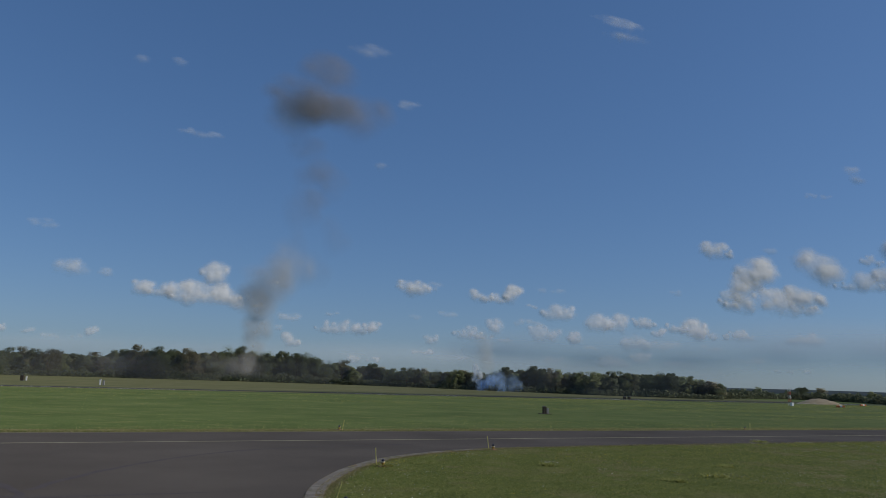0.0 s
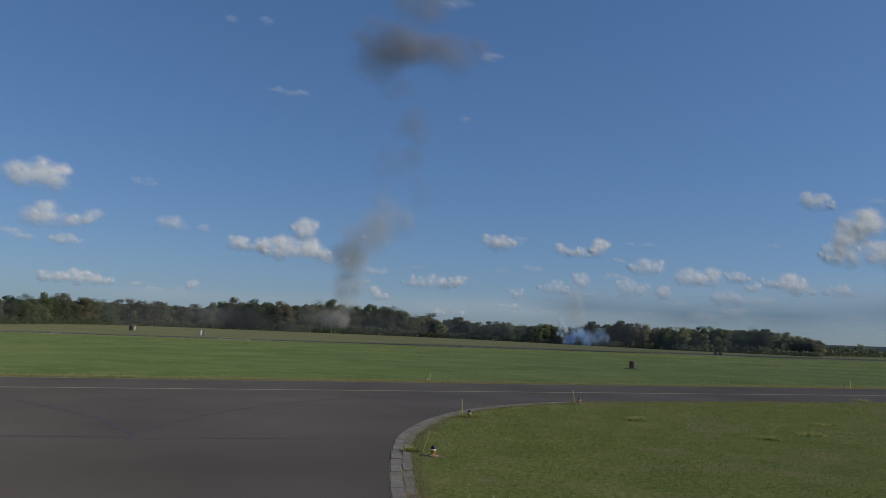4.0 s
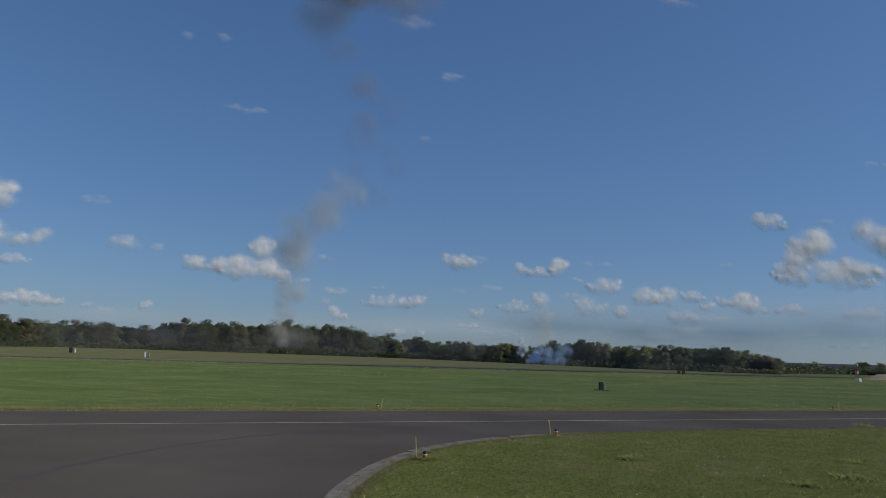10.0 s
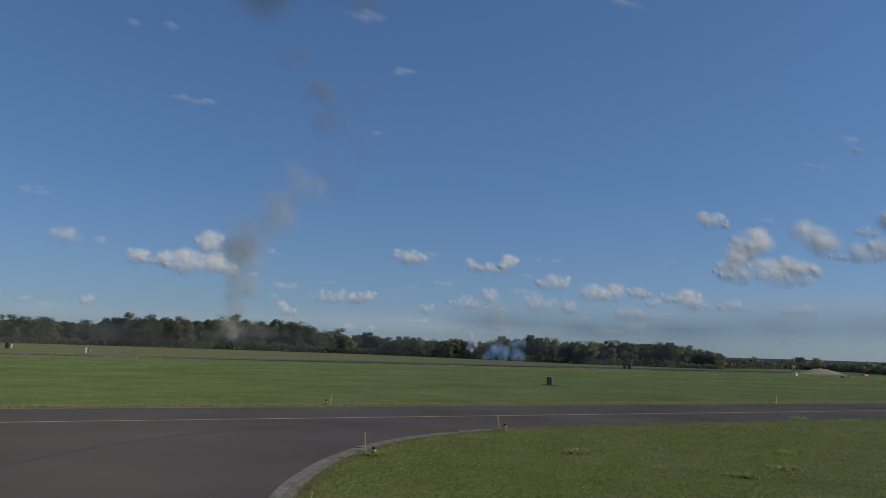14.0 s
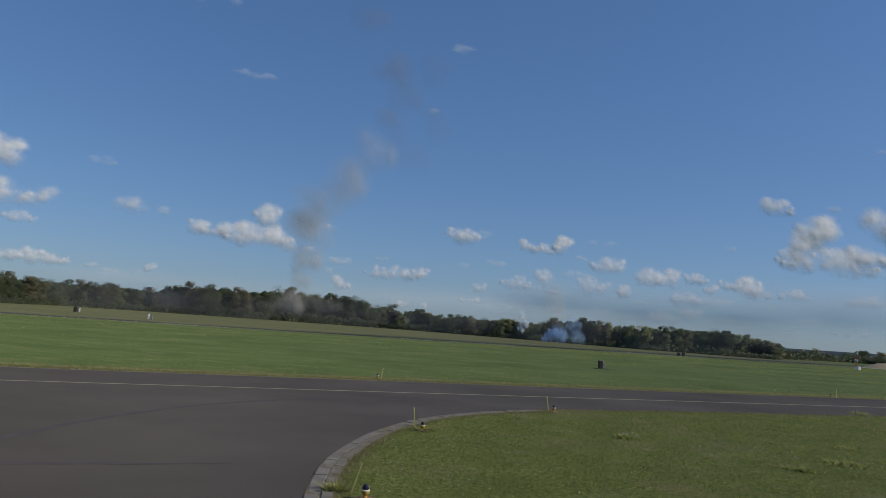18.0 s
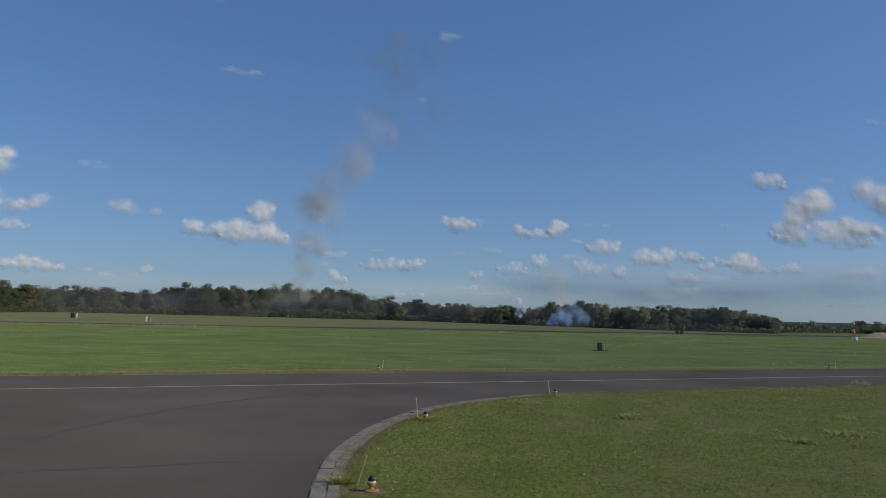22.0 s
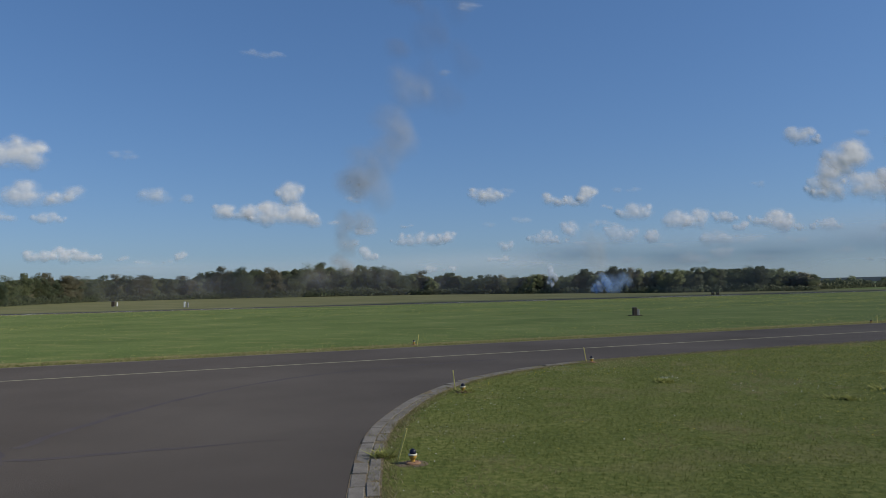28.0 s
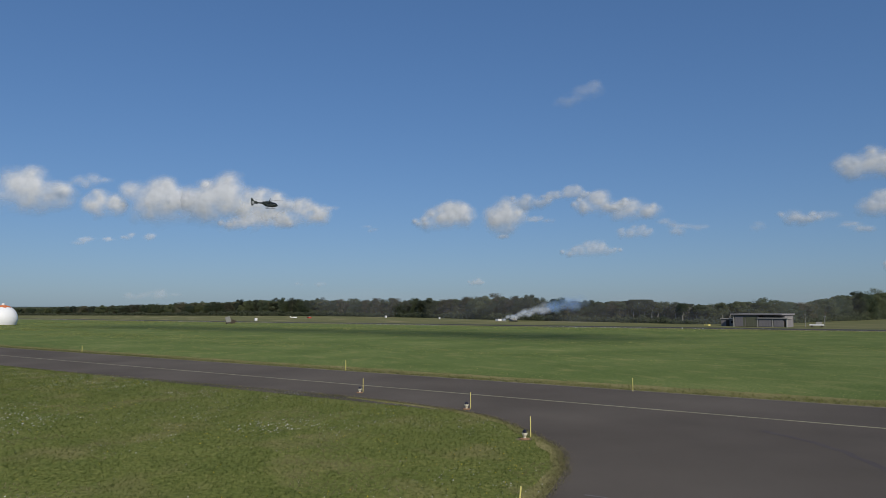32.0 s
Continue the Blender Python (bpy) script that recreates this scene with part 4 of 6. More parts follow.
WOOD_AZ = [-17, -7.6, 0.6, 10, 18, 26, 34, 41, 46, 52, 60, 66, 79, 91, 104]
WOOD_D = [350, 352, 410, 490, 510, 515, 500, 330, 255, 245, 290, 330, 520, 640, 800]


def crown_mesh(name, seed, shape, leaves, mat, clumps=26):
    """A crown of clumps of small leaf sprays in unit height, uneven, with gaps."""
    rng = np.random.default_rng(seed)
    c = []
    for k in range(clumps):
        u = rng.random()
        z = shape["low"] + (1 - shape["low"]) * u * 0.93
        prof = shape["width"] * math.sqrt(1 - ((u - 0.38) / (0.70 + 0.04 * shape["skew"])) ** 2)
        a, r = rng.uniform(0, 2 * math.pi), prof * math.sqrt(rng.random())
        c.append((r * math.cos(a), r * math.sin(a), z, shape["clump"] * rng.uniform(0.6, 1.25)))
    c = np.array(c)
    i = rng.integers(0, clumps, leaves)
    d = rng.normal(size=(leaves, 3))
    d /= np.linalg.norm(d, axis=1, keepdims=True)
    p = c[i, :3] + d * (c[i, 3] * rng.random(leaves) ** 0.4)[:, None] * np.array([1, 1, 0.75])
    p[:, 2] = np.minimum(p[:, 2], 1.0)
    v, f = flecks(p, shape["leaf"] * rng.uniform(0.6, 1.4, leaves), rng, 0.4 * d + rng.normal(0, 0.3, (leaves, 3)) + np.array([0.5, -0.4, 0.6]))
    return mesh_from(name, v, f, mat)


def trunk_mesh(name, seed, low, mat, top=0.85, r=0.016):
    rng = random.Random(seed)
    bm = bmesh.new()
    p = Vector((0, 0, 0))
    pts = [p]
    for k in range(1, 6):
        pts.append(Vector((rng.uniform(-0.015, 0.015) * k, rng.uniform(-0.015, 0.015) * k, top * k / 5)))
    for k in range(5):
        bm_tube(pts[k], pts[k + 1], r * (1 - k * 0.17), r * (1 - (k + 1) * 0.17), 6, bm)
    for k in range(7):
        z = rng.uniform(low, 0.8)
        a = rng.uniform(0, 6.28)
        q = Vector((0.14 * math.cos(a), 0.14 * math.sin(a), z + 0.12))
        bm_tube((0, 0, z), q, r * 0.4, r * 0.12, 5, bm)
    me = bpy.data.meshes.new(name)
    bm.to_mesh(me)
    bm.free()
    me.materials.append(mat)
    return me


SHAPES = [dict(low=0.16, width=0.30, skew=1.0, clump=0.15, leaf=0.017), dict(low=0.20, width=0.27, skew=1.0, clump=0.13, leaf=0.016),
          dict(low=0.10, width=0.36, skew=0.9, clump=0.17, leaf=0.018), dict(low=0.30, width=0.17, skew=1.1, clump=0.11, leaf=0.015),
          dict(low=0.56, width=0.22, skew=1.1, clump=0.11, leaf=0.016)]
CROWNS = [[crown_mesh("crown", 10 * s + k, SHAPES[s], 5200, M_LEAF[(s + k) % 4], 26 + 3 * k) for k in range(3)] for s in range(5)]
TRUNKS = [trunk_mesh("trunk", s, SHAPES[s]["low"], M_BIRCH if s == 4 else M_BARK, 0.85, 0.019 if s == 4 else 0.014) for s in range(5)]
TREE_LABEL = ["dense green broadleaf tree at the wood edge", "tall dark green tree at the wood edge", "broad spreading oak at the wood edge",
              "slender upright tree at the wood edge", "pale-trunked birch with a high crown at the wood edge"]


def tree(x, y, h, s, rng, wide=1.0):
    e = tagged(empty("tree", pose(x, y, 0, 0, 0, rng.uniform(0, 360))), TREE_LABEL[s], "tree", group="wood edge trees")
    e.scale = (h * wide, h * wide, h)
    child("trunk", TRUNKS[s], e)
    child("crown", rng.choice(CROWNS[s]), e)
    return e


def woods():
    rng = random.Random(11)
    az = -16.6
    while az < 104:
        d = np.interp(az, WOOD_AZ, WOOD_D) * rng.uniform(1.0, 1.05)
        el = np.interp(az, SKY_AZ, SKY_EL)
        h = 3.8 + d * math.tan(radians(el))
        h *= rng.choice([0.86, 0.93, 0.98, 1.02, 1.06, 1.1])
        birch = 47.5 < az < 57
        s = 4 if birch and rng.random() < 0.85 else rng.choice([0, 0, 1, 2, 2] if h > 9 else [0, 2, 2])
        p = from_sky(az, 0, d)
        tree(p.x, p.y, max(h, 3.0), s, rng, rng.uniform(0.85, 1.2) * (1.35 if h < 9 else 1.0))
        az += math.degrees(max(h, 5) * rng.uniform(0.24, 0.46) / d)
    # the wood behind the edge, and the shrubs before it
    g = np.random.default_rng(12)
    for mat, n, back, share in ((M_LEAF[1], 120000, (2, 30), (0.45, 0.98)), (M_LEAF[0], 70000, (1, 22), (0.3, 0.95)), (M_LEAF[3], 16000, (1, 14), (0.5, 0.9))):
        a = g.uniform(-16.8, 104, n)
        d = np.interp(a, WOOD_AZ, WOOD_D) * 1.03 + g.uniform(*back, n)
        top = 3.8 + np.interp(a, WOOD_AZ, WOOD_D) * np.tan(np.radians(np.interp(a, SKY_AZ, SKY_EL)))
        lump = np.array([noise.noise((q * 1.7, 3.3, 1)) + 0.6 * noise.noise((q * 5.1, 8.3, 2)) for q in a])
        z = top * np.minimum(g.uniform(0.02, 1, n) ** 0.6, 0.86 + 0.12 * lump)
        r = np.radians(a)
        c = np.column_stack([-np.sin(r) * d, np.cos(r) * d, z])
        v, f = flecks(c, g.uniform(0.5, 1.2, n) * np.clip(d / 500, 0.5, 1.5), g, g.normal(0, 0.35, (n, 3)) + np.array([0.5, -0.4, 0.6]))
        tagged(new("woodland", mesh_from("woodland", v, f, mat)), "dense dark mixed woodland behind the airfield", "woods", kind="stuff")
    for mat, n, hh in ((M_LEAF[1], 30000, 0.26), (M_LEAF[0], 9000, 0.18)):
        a = g.uniform(-16.9, 104, n)
        lump = np.array([0.5 + 0.5 * noise.noise((q * 2.3, 1.3, hh)) + 0.35 * noise.noise((q * 8.1, 2.3, hh)) for q in a])
        d0 = np.interp(a, WOOD_AZ, WOOD_D)
        d = d0 - g.uniform(0, 7, n)
        top = (3.8 + d0 * np.tan(np.radians(np.interp(a, SKY_AZ, SKY_EL)))) * hh * (0.5 + lump)
        z = np.clip(top, 0.7, 6) * g.random(n)
        r = np.radians(a)
        c = np.column_stack([-np.sin(r) * d, np.cos(r) * d, z])
        v, f = flecks(c, g.uniform(0.35, 0.8, n) * np.clip(d / 500, 0.5, 1.5), g, g.normal(0, 0.45, (n, 3)) + np.array([0.4, -0.4, 0.6]))
        tagged(new("shrubbery", mesh_from("shrubbery", v, f, mat)), "rough shrubs and bracken along the wood edge", "shrubs", kind="stuff")
    for mat, n in ((M_LEAF[1], 38000),):
        a = g.uniform(-50, -16.5, n)
        d = 430 + 60 * np.sin(a * 0.5) + g.uniform(0, 25, n)
        lump = np.array([0.5 + 0.5 * noise.noise((q * 1.9, 5.3, 2)) + 0.4 * noise.noise((q * 7.1, 4.3, 1)) for q in a])
        z = np.clip(1.6 + 3.8 * lump, 0.9, 6.5) * g.random(n)
        r = np.radians(a)
        v, f = flecks(np.column_stack([-np.sin(r) * d, np.cos(r) * d, z]), g.uniform(0.4, 0.9, n), g, g.normal(0, 0.45, (n, 3)) + np.array([0.1, -0.6, 0.6]))
        tagged(new("hedge", mesh_from("hedge", v, f, mat)), "long uneven hedge and scrub across the far field", "hedge", kind="stuff")
    # lower trees and hedges to the east of the wood, and far ridges
    for k in range(34):
        a = -17.2 - rng.random() ** 0.8 * 26
        d = rng.uniform(520, 900)
        p = from_sky(a, 0, d)
        tree(p.x, p.y, rng.uniform(4, 8.5), rng.choice([0, 2]), rng, 1.6)
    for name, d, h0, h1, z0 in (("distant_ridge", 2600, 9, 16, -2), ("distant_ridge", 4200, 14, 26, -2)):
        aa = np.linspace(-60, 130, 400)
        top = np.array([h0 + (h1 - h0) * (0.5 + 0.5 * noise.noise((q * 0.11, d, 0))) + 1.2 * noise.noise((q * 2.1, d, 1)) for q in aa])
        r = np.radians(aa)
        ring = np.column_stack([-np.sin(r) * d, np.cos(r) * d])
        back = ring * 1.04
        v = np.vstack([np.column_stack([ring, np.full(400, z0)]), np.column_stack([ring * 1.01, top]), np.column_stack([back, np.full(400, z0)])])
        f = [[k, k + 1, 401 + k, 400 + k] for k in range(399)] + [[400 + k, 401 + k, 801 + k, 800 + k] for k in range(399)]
        tagged(new(name, mesh_from(name, v, f, M_HAZED_HILL)), "low wooded ridge on the hazy horizon", "hills", kind="structure")


woods()


# ---------------------------------------------------------------- clouds and smoke as soft lumpy shells
def vapour(name, dark, pale, grain, erode, thin):
    """A pale matt surface that lets light through where its cover is thin and broken."""
    m = bpy.data.materials.new(name)
    m.use_nodes = True
    n, l = m.node_tree.nodes, m.node_tree.links
    co = n.new("ShaderNodeTexCoord").outputs["Object"]
    tx = n.new("ShaderNodeTexNoise")
    tx.inputs["Scale"].default_value, tx.inputs["Detail"].default_value, tx.inputs["Roughness"].default_value = grain, 4, 0.5
    l.new(co, tx.inputs["Vector"])
    ramp = n.new("ShaderNodeValToRGB")
    ramp.color_ramp.elements[0].position, ramp.color_ramp.elements[1].position = 0.3, 0.7
    ramp.color_ramp.elements[0].color, ramp.color_ramp.elements[1].color = (*dark, 1), (*pale, 1)
    l.new(tx.outputs["Fac"], ramp.inputs["Fac"])
    b, t = n["Principled BSDF"], n.new("ShaderNodeBsdfTranslucent")
    b.inputs["Roughness"].default_value, b.inputs["Specular IOR Level"].default_value = 1.0, 0.0
    l.new(ramp.outputs["Color"], b.inputs["Base Color"]), l.new(ramp.outputs["Color"], t.inputs["Color"])
    body = n.new("ShaderNodeMixShader")
    body.inputs["Fac"].default_value = thin
    l.new(b.outputs["BSDF"], body.inputs[1]), l.new(t.outputs["BSDF"], body.inputs[2])
    cover = n.new("ShaderNodeAttribute")
    cover.attribute_name = "cover"
    frayed = n.new("ShaderNodeMapRange")
    frayed.inputs["From Min"].default_value, frayed.inputs["From Max"].default_value = 0.25, 0.75
    frayed.inputs["To Min"].default_value, frayed.inputs["To Max"].default_value = 1.0 - erode, 1.0 + erode
    l.new(tx.outputs["Fac"], frayed.inputs["Value"])
    mul = n.new("ShaderNodeMath")
    mul.operation, mul.use_clamp = 'MULTIPLY', True
    l.new(cover.outputs["Fac"], mul.inputs[0]), l.new(frayed.outputs["Result"], mul.inputs[1])
    out = n.new("ShaderNodeMixShader")
    l.new(mul.outputs["Value"], out.inputs["Fac"])
    l.new(n.new("ShaderNodeBsdfTransparent").outputs["BSDF"], out.inputs[1]), l.new(body.outputs["Shader"], out.inputs[2])
    l.new(out.outputs["Shader"], n["Material Output"].inputs["Surface"])
    return m


M_CLOUD = vapour("cloud", (0.70, 0.715, 0.745), (0.78, 0.795, 0.825), 0.022, 0.3, 0.42)
# pale tone of the added shells that imitate light scattered by distant air
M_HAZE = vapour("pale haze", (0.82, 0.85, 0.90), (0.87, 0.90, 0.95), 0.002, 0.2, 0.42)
M_SMOKE = vapour("dark brown smoke", (0.29, 0.25, 0.20), (0.36, 0.315, 0.255), 0.05, 0.18, 0.45)
M_SMOKE_MID = vapour("grey brown smoke", (0.55, 0.525, 0.47), (0.66, 0.63, 0.565), 0.09, 0.3, 0.45)
M_SMOKE_LOW = vapour("pale dust", (0.46, 0.43, 0.38), (0.58, 0.545, 0.48), 0.12, 0.3, 0.45)
M_BLUE_SMOKE = vapour("blue smoke", (0.24, 0.41, 0.68), (0.40, 0.57, 0.82), 0.3, 0.4, 0.45)
M_WHITE_SMOKE = vapour("white smoke", (0.56, 0.64, 0.74), (0.78, 0.82, 0.86), 0.3, 0.4, 0.45)


def soft_shell(name, lobes, cell, peak, rough, bulge, mat, seed, firm=1.0, lump=1.0, lean=0.9, turn=0.0):
    """A bulging shell over a cluster of lobes (x, z, rx, rz); its cover thins out to a ragged rim."""
    lob = np.asarray(lobes, float)
    size = float(np.median(lob[:, 3]))
    x0, x1 = (lob[:, 0] - 1.35 * lob[:, 2]).min(), (lob[:, 0] + 1.35 * lob[:, 2]).max()
    z0, z1 = (lob[:, 1] - 1.35 * lob[:, 3]).min(), (lob[:, 1] + 1.35 * lob[:, 3]).max()
    nx, nz = max(6, int((x1 - x0) / cell)), max(6, int((z1 - z0) / cell))
    xx, zz = np.meshgrid(np.linspace(x0, x1, nx), np.linspace(z0, z1, nz))
    x, z = xx.ravel(), zz.ravel()
    pile = np.zeros(len(x))
    for lx, lz, rx, rz in lob:
        pile += np.exp(3.6 * (1.0 - np.sqrt(((x - lx) / rx) ** 2 + ((z - lz) / rz) ** 2)))
    best = np.log(pile + 1e-9) / 3.6 - 0.12
    k = 0.55 / size
    fray = np.array([noise.fractal((p * k, seed * 3.7, q * k * 1.3), 0.9, 2.1, 5) for p, q in zip(x, z)])
    body = best + rough * fray
    edge = np.minimum(np.minimum(x - x0, x1 - x), np.minimum(z - z0, z1 - z)) / (0.25 * size)
    c = np.clip(body / (0.62 * firm), 0, 1) * np.clip(edge, 0, 1)
    cover = c * c * (3 - 2 * c) * peak
    y = lean * (0.35 * z + 0.9 * z * z / (z1 - z0)) - bulge * size * (np.sqrt(np.clip(best, 0, 1.2)) + 0.12 * lump * fray)
    x = x + y * math.tan(radians(turn))
    i, j = np.meshgrid(np.arange(nx - 1), np.arange(nz - 1))
    a = (j * nx + i).ravel()
    f = np.column_stack([a, a + 1, a + nx + 1, a + nx])
    f = f[cover[f].max(axis=1) > 0.012]
    used, back = np.unique(f, return_inverse=True)
    me = mesh_from(name, np.column_stack([x, y, z])[used], back.reshape(-1, 4), mat, True)
    me.attributes.new("cover", 'FLOAT', 'POINT').data.foreach_set("value", cover[used].astype(np.float32))
    return me


CLOUD_SEED = [100]


def cloud(az, el, w, h, peak):
    """A flat-based heap or a thin wisp; angles of its place and size in degrees, and how thick it is."""
    CLOUD_SEED[0] += 1
    g = np.random.default_rng(CLOUD_SEED[0])
    dist = float(np.clip(340 / math.tan(radians(max(el, 1.0))), 1500, 4600)) * g.uniform(0.96, 1.04)
    turn = float(np.clip(28 - 0.75 * az, -30, 42))
    W, H = dist * math.tan(radians(w)) / math.cos(radians(turn)) * 1.08, dist * math.tan(radians(h)) * 1.17
    lobes = []
    if peak < 0.45:
        for k in range(int(np.clip(round(2.0 * W / H), 2, 9))):
            u = g.uniform(-0.38, 0.38)
            lobes.append((u * W, g.uniform(-0.22, 0.22) * H, H * g.uniform(0.35, 0.8), H * g.uniform(0.16, 0.34)))
    else:
        nb = int(np.clip(round(1.7 * W / H), 1, 12))
        for k in range(nb):
            u = (k + 0.5) / nb - 0.5 + g.uniform(-0.25, 0.25) / nb
            cap = (1 - 0.55 * abs(2 * u) ** 1.6) * g.uniform(0.7, 1.0)
            rz = 0.60 * H * cap
            rx = max(0.95 * W / nb, 0.8 * rz) * g.uniform(0.85, 1.15)
            lobes.append((u * (W - 0.6 * rx), -0.5 * H + rz * 0.9, rx, rz))
            for q in range(3):
                r = rz * g.uniform(0.4, 0.65)
                lobes.append((u * W + rx * g.uniform(-0.7, 0.7), -0.5 * H + min(rz * g.uniform(0.9, 1.75), H - r), r * 1.15, r))
    thin = peak < 0.45
    me = soft_shell("cloud", lobes, max(dist * 0.0013, W / 110), peak * (1.08 if not thin else 1.3), 0.27 if not thin else 0.35, 0.48 if not thin else 0.2, M_CLOUD, CLOUD_SEED[0], 1.5 if not thin else 1.5, 0.8, 0.9, turn)
    ob = new("cloud_wisp" if thin else "cloud", me)
    p = from_sky(az, el, dist)
    ob.matrix_basis = pose(p.x, p.y, p.z, 0, 0, az + turn)
    return tagged(ob, "thin ragged wisp of white cloud" if thin else "small heaped white cumulus cloud with grey base", "cloud", group="fair weather clouds", kind="stuff")


def overhead_cloud(x, y, half, seed):
    """A ragged cloud high up towards the sun; it shades a stretch of the field round (x, y)."""
    g = np.random.default_rng(seed)
    lobes = [(u, g.uniform(-5, 5), g.uniform(26, 40), g.uniform(13, 21)) for u in np.linspace(-half, half, int(half / 11))]
    e = new("cloud", soft_shell("cloud", lobes, 4.0, 0.62, 0.3, 0.3, M_CLOUD, seed, 1.0, 1.0, 0.1))
    c = Vector((x, y, 0)) + SUN * 1750
    e.matrix_basis = pose(c.x, c.y, c.z, 90, 0, math.degrees(TH))
    return tagged(e, "long ragged white cloud high overhead", "cloud", group="fair weather clouds", kind="stuff")


overhead_cloud(-183, 29, 68, 9)
overhead_cloud(52, 262, 115, 10)


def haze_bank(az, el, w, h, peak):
    """A long pale shell added low in the sky, standing in for distance haze."""
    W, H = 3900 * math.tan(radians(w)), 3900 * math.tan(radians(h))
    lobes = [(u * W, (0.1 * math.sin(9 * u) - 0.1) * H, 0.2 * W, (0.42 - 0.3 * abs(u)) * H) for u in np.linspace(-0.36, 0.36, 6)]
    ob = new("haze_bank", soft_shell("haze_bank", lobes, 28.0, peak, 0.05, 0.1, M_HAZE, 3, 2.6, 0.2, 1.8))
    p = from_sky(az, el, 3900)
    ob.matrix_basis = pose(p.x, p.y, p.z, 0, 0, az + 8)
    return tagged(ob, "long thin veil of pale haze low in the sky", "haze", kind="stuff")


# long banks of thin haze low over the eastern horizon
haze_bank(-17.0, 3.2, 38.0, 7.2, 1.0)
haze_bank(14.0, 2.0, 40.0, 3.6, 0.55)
cloud(38.55, 6.92, 3.54, 1.65, 0.8)
cloud(35.97, 7.01, 1.86, 1.30, 0.4)
cloud(30.74, 7.17, 1.18, 1.65, 0.5)
cloud(29.10, 6.94, 2.08, 0.87, 0.25)
cloud(26.10, 6.08, 1.53, 1.26, 0.75)
cloud(24.45, 6.11, 2.08, 1.52, 0.65)
cloud(21.52, 5.89, 4.92, 1.87, 0.95)
cloud(21.19, 7.34, 1.73, 1.74, 0.8)
cloud(18.83, 5.04, 2.30, 0.74, 0.25)
cloud(16.70, 6.95, 1.48, 0.87, 0.3)
cloud(15.22, 4.41, 2.35, 0.95, 0.35)
cloud(16.51, 3.64, 1.06, 0.52, 0.3)
cloud(12.44, 4.90, 0.86, 0.69, 0.3)
cloud(11.41, 3.85, 3.55, 1.13, 0.65)
cloud(9.35, 3.95, 1.17, 0.95, 0.75)
cloud(15.43, 2.77, 1.11, 1.04, 0.7)
cloud(38.15, 2.83, 1.36, 1.08, 0.8)
cloud(36.73, 2.84, 1.07, 1.08, 0.8)
cloud(35.43, 2.75, 1.81, 0.87, 0.75)
cloud(32.78, 2.57, 0.79, 0.61, 0.35)
cloud(31.50, 2.19, 1.17, 0.56, 0.3)
cloud(29.10, 2.75, 0.76, 0.74, 0.6)
cloud(29.97, 2.31, 0.71, 0.48, 0.3)
cloud(33.13, 9.87, 2.13, 0.87, 0.16)
cloud(9.60, 1.48, 2.91, 0.78, 0.4)
cloud(6.30, 7.21, 2.08, 1.52, 0.75)
cloud(4.71, 7.15, 1.17, 1.22, 0.18)
cloud(1.19, 6.71, 1.45, 1.22, 0.8)
cloud(-0.11, 6.45, 1.49, 0.78, 0.55)
cloud(-1.30, 6.86, 1.27, 1.43, 0.85)
cloud(-4.28, 7.02, 1.95, 0.69, 0.14)
cloud(3.78, 5.05, 1.81, 0.69, 0.2)
cloud(6.07, 4.80, 1.17, 0.61, 0.14)
cloud(-4.95, 5.48, 2.47, 1.35, 0.65)
cloud(-2.85, 5.84, 0.96, 0.52, 0.35)
cloud(-2.58, 4.63, 2.68, 0.74, 0.25)
cloud(1.79, 3.79, 2.14, 1.13, 0.6)
cloud(0.04, 4.29, 0.72, 1.43, 0.65)
cloud(-0.38, 3.37, 1.78, 0.74, 0.35)
cloud(-3.69, 3.90, 2.08, 1.48, 0.5)
cloud(-5.98, 3.67, 1.18, 1.26, 0.65)
cloud(-7.23, 2.81, 1.05, 0.52, 0.35)
cloud(-7.75, 4.74, 2.17, 1.43, 0.65)
cloud(-9.23, 4.76, 1.58, 1.52, 0.7)
cloud(-11.01, 4.84, 1.32, 1.00, 0.65)
cloud(-12.19, 4.09, 0.80, 0.82, 0.65)
cloud(-10.71, 3.38, 2.41, 1.43, 0.5)
cloud(-12.68, 3.05, 2.24, 1.08, 0.3)
cloud(-13.45, 4.50, 1.13, 1.04, 0.65)
cloud(-14.60, 4.34, 1.92, 1.69, 0.85)
cloud(-16.00, 3.87, 1.27, 0.74, 0.4)
cloud(-17.65, 3.95, 2.01, 0.91, 0.6)
cloud(-15.75, 2.95, 1.24, 0.61, 0.3)
cloud(4.91, 3.19, 0.69, 1.00, 0.5)
cloud(5.58, 2.23, 1.99, 0.69, 0.4)
cloud(1.05, 2.38, 0.68, 0.56, 0.3)
cloud(-8.77, 1.85, 2.27, 0.87, 0.5)
cloud(-10.81, 2.14, 1.32, 0.91, 0.5)
cloud(-4.16, 1.93, 2.49, 0.69, 0.3)
cloud(-13.38, 1.86, 2.07, 0.65, 0.3)
cloud(2.82, 1.83, 2.15, 0.52, 0.25)
cloud(-21.90, 3.66, 2.18, 1.04, 0.5)
cloud(-18.12, 2.07, 2.62, 0.69, 0.25)
cloud(-21.07, 1.47, 2.65, 0.61, 0.25)
cloud(-19.15, 8.37, 2.03, 2.26, 0.95)
cloud(-18.27, 7.40, 1.60, 2.34, 0.95)
cloud(-17.21, 6.78, 1.42, 1.13, 0.5)
cloud(-19.95, 6.32, 5.48, 1.87, 0.8)
cloud(-21.85, 6.64, 1.96, 2.00, 0.85)
cloud(-16.33, 10.14, 2.38, 1.35, 0.7)
cloud(-19.96, 9.92, 1.25, 0.74, 0.2)
